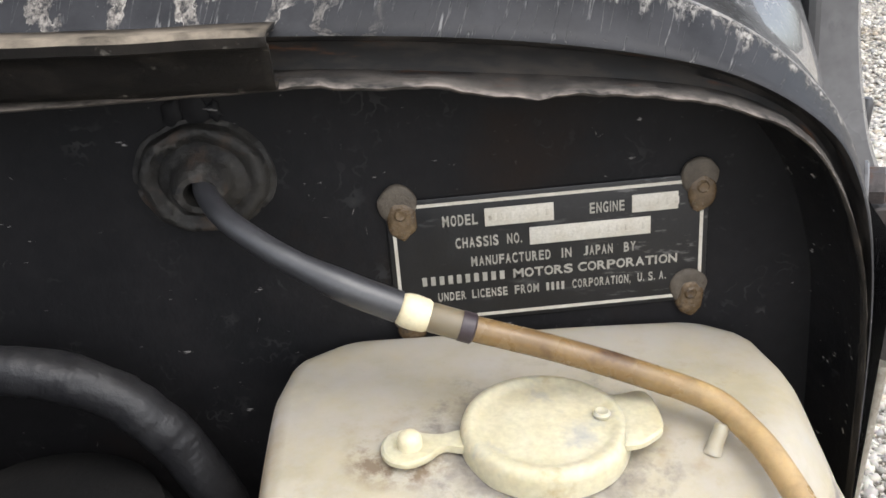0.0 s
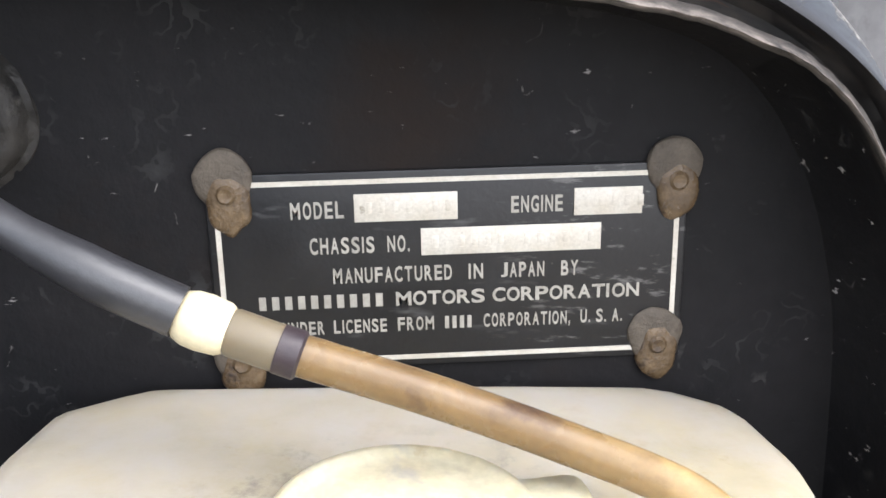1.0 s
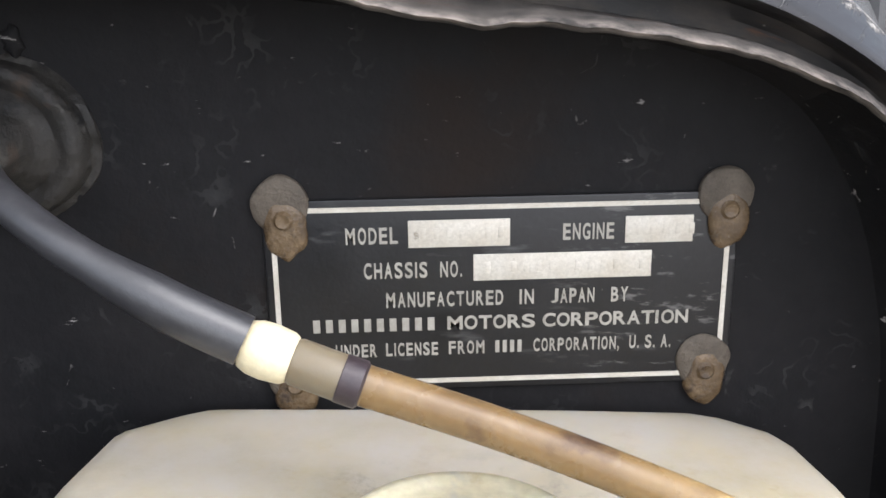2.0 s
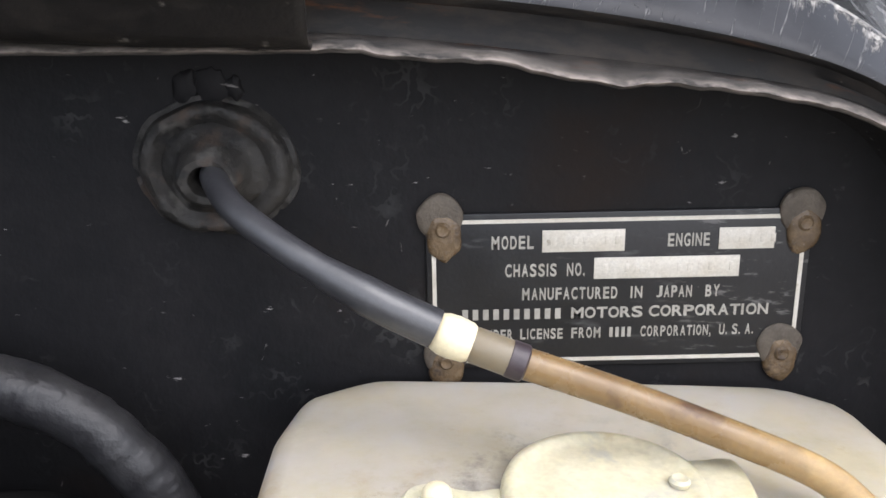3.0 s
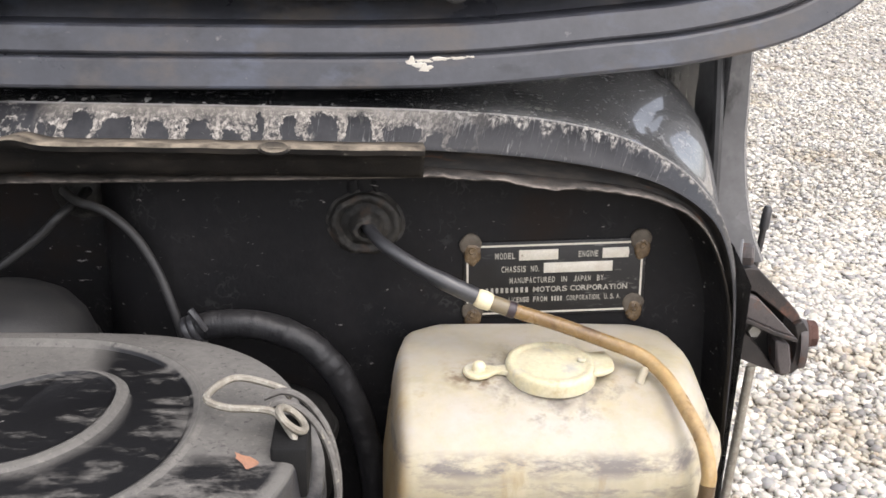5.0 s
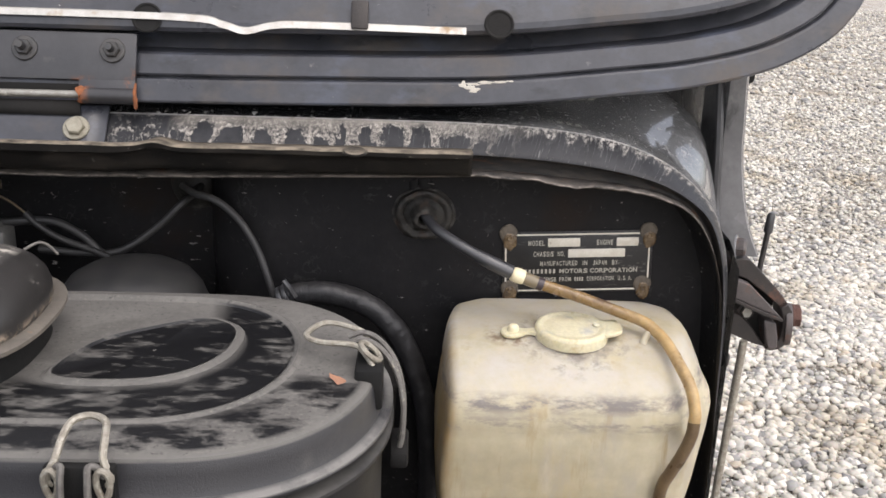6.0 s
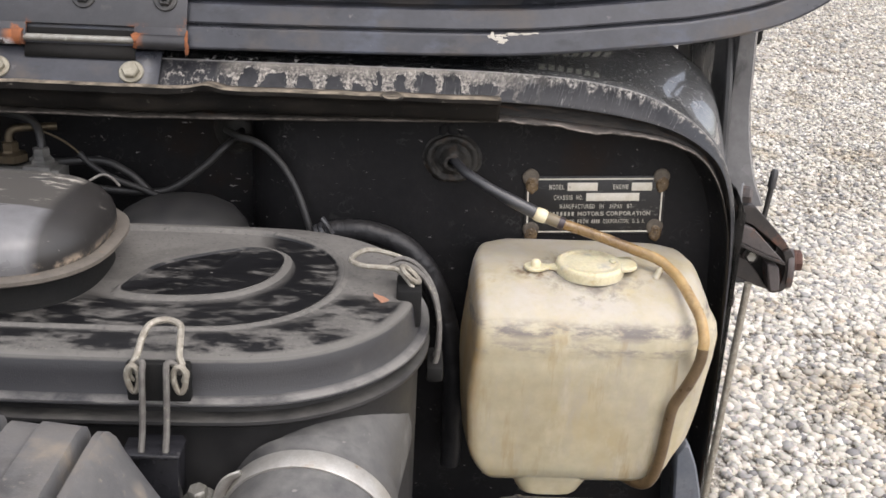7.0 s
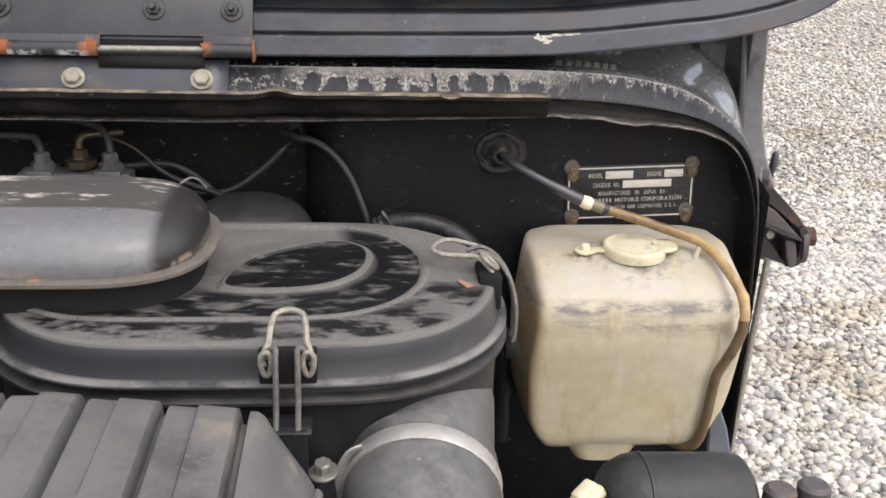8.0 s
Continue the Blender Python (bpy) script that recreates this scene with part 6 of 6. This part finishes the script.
for x, y in ((0.0285, -0.450), (0.0490, -0.447)):
    st = thing("stud", (x, y, 0.78), "rusty brown steel stud on the inner wing", "bolt", group="studs on the wing")
    bm = bmesh.new()
    lathe(bm, [(0.0080, -0.05), (0.0080, 0.006), (0.0092, 0.008), (0.0092, 0.018), (0.0070, 0.020)], Matrix.Translation((x, y, 0.881)), 10)
    part("shank", bm, M_ARM, st)

# ---- windscreen and its frame, behind the raised bonnet ----
screen = thing("windscreen", (-0.4, 0.32, 1.05), "upright windscreen in a black frame behind the bonnet", "windscreen", kind="structure")
bm = bmesh.new()
box(bm, (-1.0, 0.30, 1.04), (0.19, 0.34, 1.085), 0.006)
box(bm, (-1.0, 0.30, 1.55), (0.20, 0.34, 1.60), 0.006)
box(bm, (-1.0, 0.301, 1.08), (-0.94, 0.339, 1.55), 0.006)
part("frame", bm, M_GLOSS, screen)
# hidden post, sized to block the sky reflected in the cowl top
bm = bmesh.new()
box(bm, (0.050, 0.297, 1.03), (0.292, 0.341, 1.62), 0.008)
part("side_post", bm, M_BAY, screen, "unseen black windscreen post, widened to keep sky out of reflections")
bm = bmesh.new()
box(bm, (-0.94, 0.315, 1.08), (0.14, 0.320, 1.55))
GLASS = bpy.data.materials.new("windscreen_glass")
GLASS.use_nodes = True
gb = GLASS.node_tree.nodes["Principled BSDF"]
gb.inputs["Transmission Weight"].default_value, gb.inputs["Roughness"].default_value, gb.inputs["IOR"].default_value = 1.0, 0.0, 1.45
part("pane", bm, GLASS, screen, smooth=0)
cabin = thing("cabin", (-0.4, 1.0, 0.9), "dark empty cabin behind the windscreen", "car body", kind="structure")
for name, lo, hi in (("dashboard", (-1.0, 0.36, 0.80), (0.19, 0.62, 1.06)), ("cabin_back", (-1.0, 1.50, 0.50), (0.19, 1.54, 1.62)), ("roof", (-1.0, 0.345, 1.61), (0.20, 1.54, 1.64)), ("cabin_side", (0.175, 0.345, 0.50), (0.195, 1.50, 1.61)), ("cabin_side", (-1.02, 0.345, 0.50), (-1.0, 1.50, 1.61)), ("cabin_floor", (-1.0, 0.345, 0.46), (0.19, 1.54, 0.50))):
    bm = bmesh.new()
    box(bm, lo, hi, 0.006)
    part(name, bm, M_BAY, cabin)
sticker = thing("sticker", (0.12, 0.296, 1.12), "pale worn lettering sticker on the windscreen post", "sticker")
for k in range(7):
    bm = bmesh.new()
    box(bm, (0.044 + k * 0.0132, 0.2950, 1.119 + 0.0010 * k), (0.0520 + k * 0.0132, 0.2972, 1.137 + 0.0010 * k), 0.0004)
    part("plain_bar", bm, M_STICK, sticker)
# ---- gravel yard ----
M_STONE = bpy.data.materials.new("pale_crushed_stone")
M_STONE.use_nodes = True
nd, lk = M_STONE.node_tree.nodes, M_STONE.node_tree.links
geo = nd.new("ShaderNodeNewGeometry")
rp = nd.new("ShaderNodeValToRGB")
lk.new(geo.outputs["Random Per Island"], rp.inputs["Fac"])
stops = [(0.0, (0.13, 0.125, 0.12)), (0.10, (0.27, 0.26, 0.245)), (0.28, (0.41, 0.385, 0.335)), (0.48, (0.53, 0.49, 0.41)), (0.70, (0.645, 0.60, 0.51)), (0.90, (0.80, 0.765, 0.69)), (1.0, (0.42, 0.34, 0.24))]
while len(rp.color_ramp.elements) < len(stops):
    rp.color_ramp.elements.new(0.5)
for e, (p, c) in zip(rp.color_ramp.elements, stops):
    e.position, e.color = p, (*c, 1)
tn = nd.new("ShaderNodeTexNoise")
tn.inputs["Scale"].default_value, tn.inputs["Detail"].default_value = 160, 6
lk.new(nd.new("ShaderNodeTexCoord").outputs["Object"], tn.inputs["Vector"])
mx = nd.new("ShaderNodeMix")
mx.data_type, mx.blend_type = "RGBA", "MULTIPLY"
mx.inputs[0].default_value = 0.35
wide = nd.new("ShaderNodeTexNoise")
wide.inputs["Scale"].default_value, wide.inputs["Detail"].default_value = 3.2, 5
lk.new(nd.new("ShaderNodeTexCoord").outputs["Object"], wide.inputs["Vector"])
spread = nd.new("ShaderNodeMapRange")
spread.inputs["From Min"].default_value, spread.inputs["From Max"].default_value = 0.50, 0.66
lk.new(wide.outputs["Fac"], spread.inputs["Value"])
soil = nd.new("ShaderNodeMix")
soil.data_type, soil.blend_type = "RGBA", "MULTIPLY"
soil.inputs[7].default_value = (0.78, 0.72, 0.62, 1)
lk.new(spread.outputs["Result"], soil.inputs[0])
lk.new(rp.outputs["Color"], soil.inputs[6])
lk.new(soil.outputs[2], mx.inputs[6])
lk.new(tn.outputs["Color"], mx.inputs[7])
br = nd.new("ShaderNodeBrightContrast")
br.inputs["Bright"].default_value = 0.10
lk.new(mx.outputs[2], br.inputs["Color"])
lk.new(br.outputs["Color"], nd["Principled BSDF"].inputs["Base Color"])
nd["Principled BSDF"].inputs["Roughness"].default_value = 0.8

M_GROUND = surface("gravel_and_dirt", ((0.22, 0.19, 0.15), (0.36, 0.32, 0.27)), (0.85, 0.95), scale=5,
                   layers=[((0.50, 0.47, 0.43), 75, 0.46, 0.56, (1, 1, 1), 0.9), ((0.14, 0.12, 0.10), 60, 0.58, 0.66, (1, 1, 1), 0.9), ((0.66, 0.63, 0.57), 110, 0.58, 0.64, (1, 1, 1), 0.9), ((0.30, 0.25, 0.19), 2.5, 0.52, 0.68, (1, 1, 1), 0.9)], bump=1.0, bump_scale=130)
bm = bmesh.new()
sheet(bm, [[Vector((x, y, 0)) for x in (-300, -20, 0, 20, 300)] for y in (-300, -20, 0, 20, 300)])
tagged(part("ground", bm, M_GROUND), "pale gravel yard with patches of bare dirt", "ground", kind="structure")

rng = np.random.default_rng(7)
gold = (1 + 5 ** 0.5) / 2
ico = np.array([(-1, gold, 0), (1, gold, 0), (-1, -gold, 0), (1, -gold, 0), (0, -1, gold), (0, 1, gold), (0, -1, -gold), (0, 1, -gold), (gold, 0, -1), (gold, 0, 1), (-gold, 0, -1), (-gold, 0, 1)]) / math.hypot(1, gold)
tri = np.array([(0, 11, 5), (0, 5, 1), (0, 1, 7), (0, 7, 10), (0, 10, 11), (1, 5, 9), (5, 11, 4), (11, 10, 2), (10, 7, 6), (7, 1, 8), (3, 9, 4), (3, 4, 2), (3, 2, 6), (3, 6, 8), (3, 8, 9), (4, 9, 5), (2, 4, 11), (6, 2, 10), (8, 6, 7), (9, 8, 1)])


def stones(name, n, near, far, lo, hi, label, form=ico, sides=tri):
    """n stones strewn over a wedge of the yard beside the car, lo to hi metres across."""
    y = near + (far - near) * rng.random(n) ** (0.62 if near < 1 else 0.7)
    x = -0.2 + (y + 0.9) * (0.27 + 0.60 * rng.random(n))
    fade = np.minimum(np.clip((y - near) / 0.9, 0, 1) if near > 1 else 1.0, np.clip((far - y) / 0.9, 0, 1))
    keep = (rng.random(n) < fade) & (rng.random(n) < 0.80 + 0.35 * np.sin(5.3 * x + 1.7 * np.sin(3.1 * y)) * np.sin(4.1 * y + 2.0 * np.sin(2.3 * x))) & (x > 0.26) & ((x > 0.62) | (rng.random(n) < 0.6)) & ((x > 0.40 + 0.13 * y + 0.10 * np.sin(7 * y)) | (rng.random(n) < 0.22))
    x, y = x[keep], y[keep]
    n = len(x)
    size = (lo + (hi - lo) * rng.random(n) ** 2.3) / 2
    a = rng.random((n, 3)) * 2 * math.pi
    ca, sa = np.cos(a), np.sin(a)
    one, nil = np.ones(n), np.zeros(n)
    rz = np.stack([ca[:, 0], -sa[:, 0], nil, sa[:, 0], ca[:, 0], nil, nil, nil, one], 1).reshape(n, 3, 3)
    rx = np.stack([one, nil, nil, nil, ca[:, 1], -sa[:, 1], nil, sa[:, 1], ca[:, 1]], 1).reshape(n, 3, 3)
    k_ = len(form)
    shape = form[None] * (0.60 + 0.60 * rng.random((n, k_, 1)))
    shape = shape * np.stack([one, 0.65 + 0.35 * rng.random(n), 0.5 + 0.4 * rng.random(n)], 1)[:, None, :] * size[:, None, None]
    co = np.einsum("nij,nkj->nki", rz @ rx, shape)
    co[:, :, 2] *= 0.75
    co[:, :, 0] += x[:, None]
    co[:, :, 1] += y[:, None]
    co[:, :, 2] += (size * 0.25 + 0.006 * rng.random(n))[:, None]
    faces = (sides[None] + k_ * np.arange(n)[:, None, None]).reshape(-1, 3)
    me = bpy.data.meshes.new(name)
    me.vertices.add(k_ * n)
    me.vertices.foreach_set("co", co.reshape(-1))
    me.loops.add(faces.size)
    me.loops.foreach_set("vertex_index", faces.reshape(-1).astype(np.int32))
    me.polygons.add(len(faces))
    me.polygons.foreach_set("loop_start", np.arange(0, faces.size, 3, dtype=np.int32))
    me.update()
    me.validate()
    me.materials.append(M_STONE)
    return tagged(new(name, me), label, "gravel", kind="stuff")


octa = np.array([(1, 0.2, 0), (-1, 0.1, 0), (0, 1, 0.15), (0.1, -1, 0), (0.2, 0, 0.9), (0, 0.1, -0.9)])
octa_sides = np.array([(0, 2, 4), (2, 1, 4), (1, 3, 4), (3, 0, 4), (2, 0, 5), (1, 2, 5), (3, 1, 5), (0, 3, 5)])
stones("gravel", 72000, 0.2, 3.2, 0.010, 0.042, "loose pale grey and cream crushed stone on the yard")
stones("grit", 70000, 0.2, 2.6, 0.004, 0.012, "fine pale grit between the larger stones", octa, octa_sides)
stones("gravel", 90000, 1.7, 6.6, 0.013, 0.046, "loose pale crushed stone across the yard", octa, octa_sides)
stones("far_gravel", 50000, 4.8, 14.0, 0.024, 0.070, "loose pale crushed stone further across the yard", octa, octa_sides)
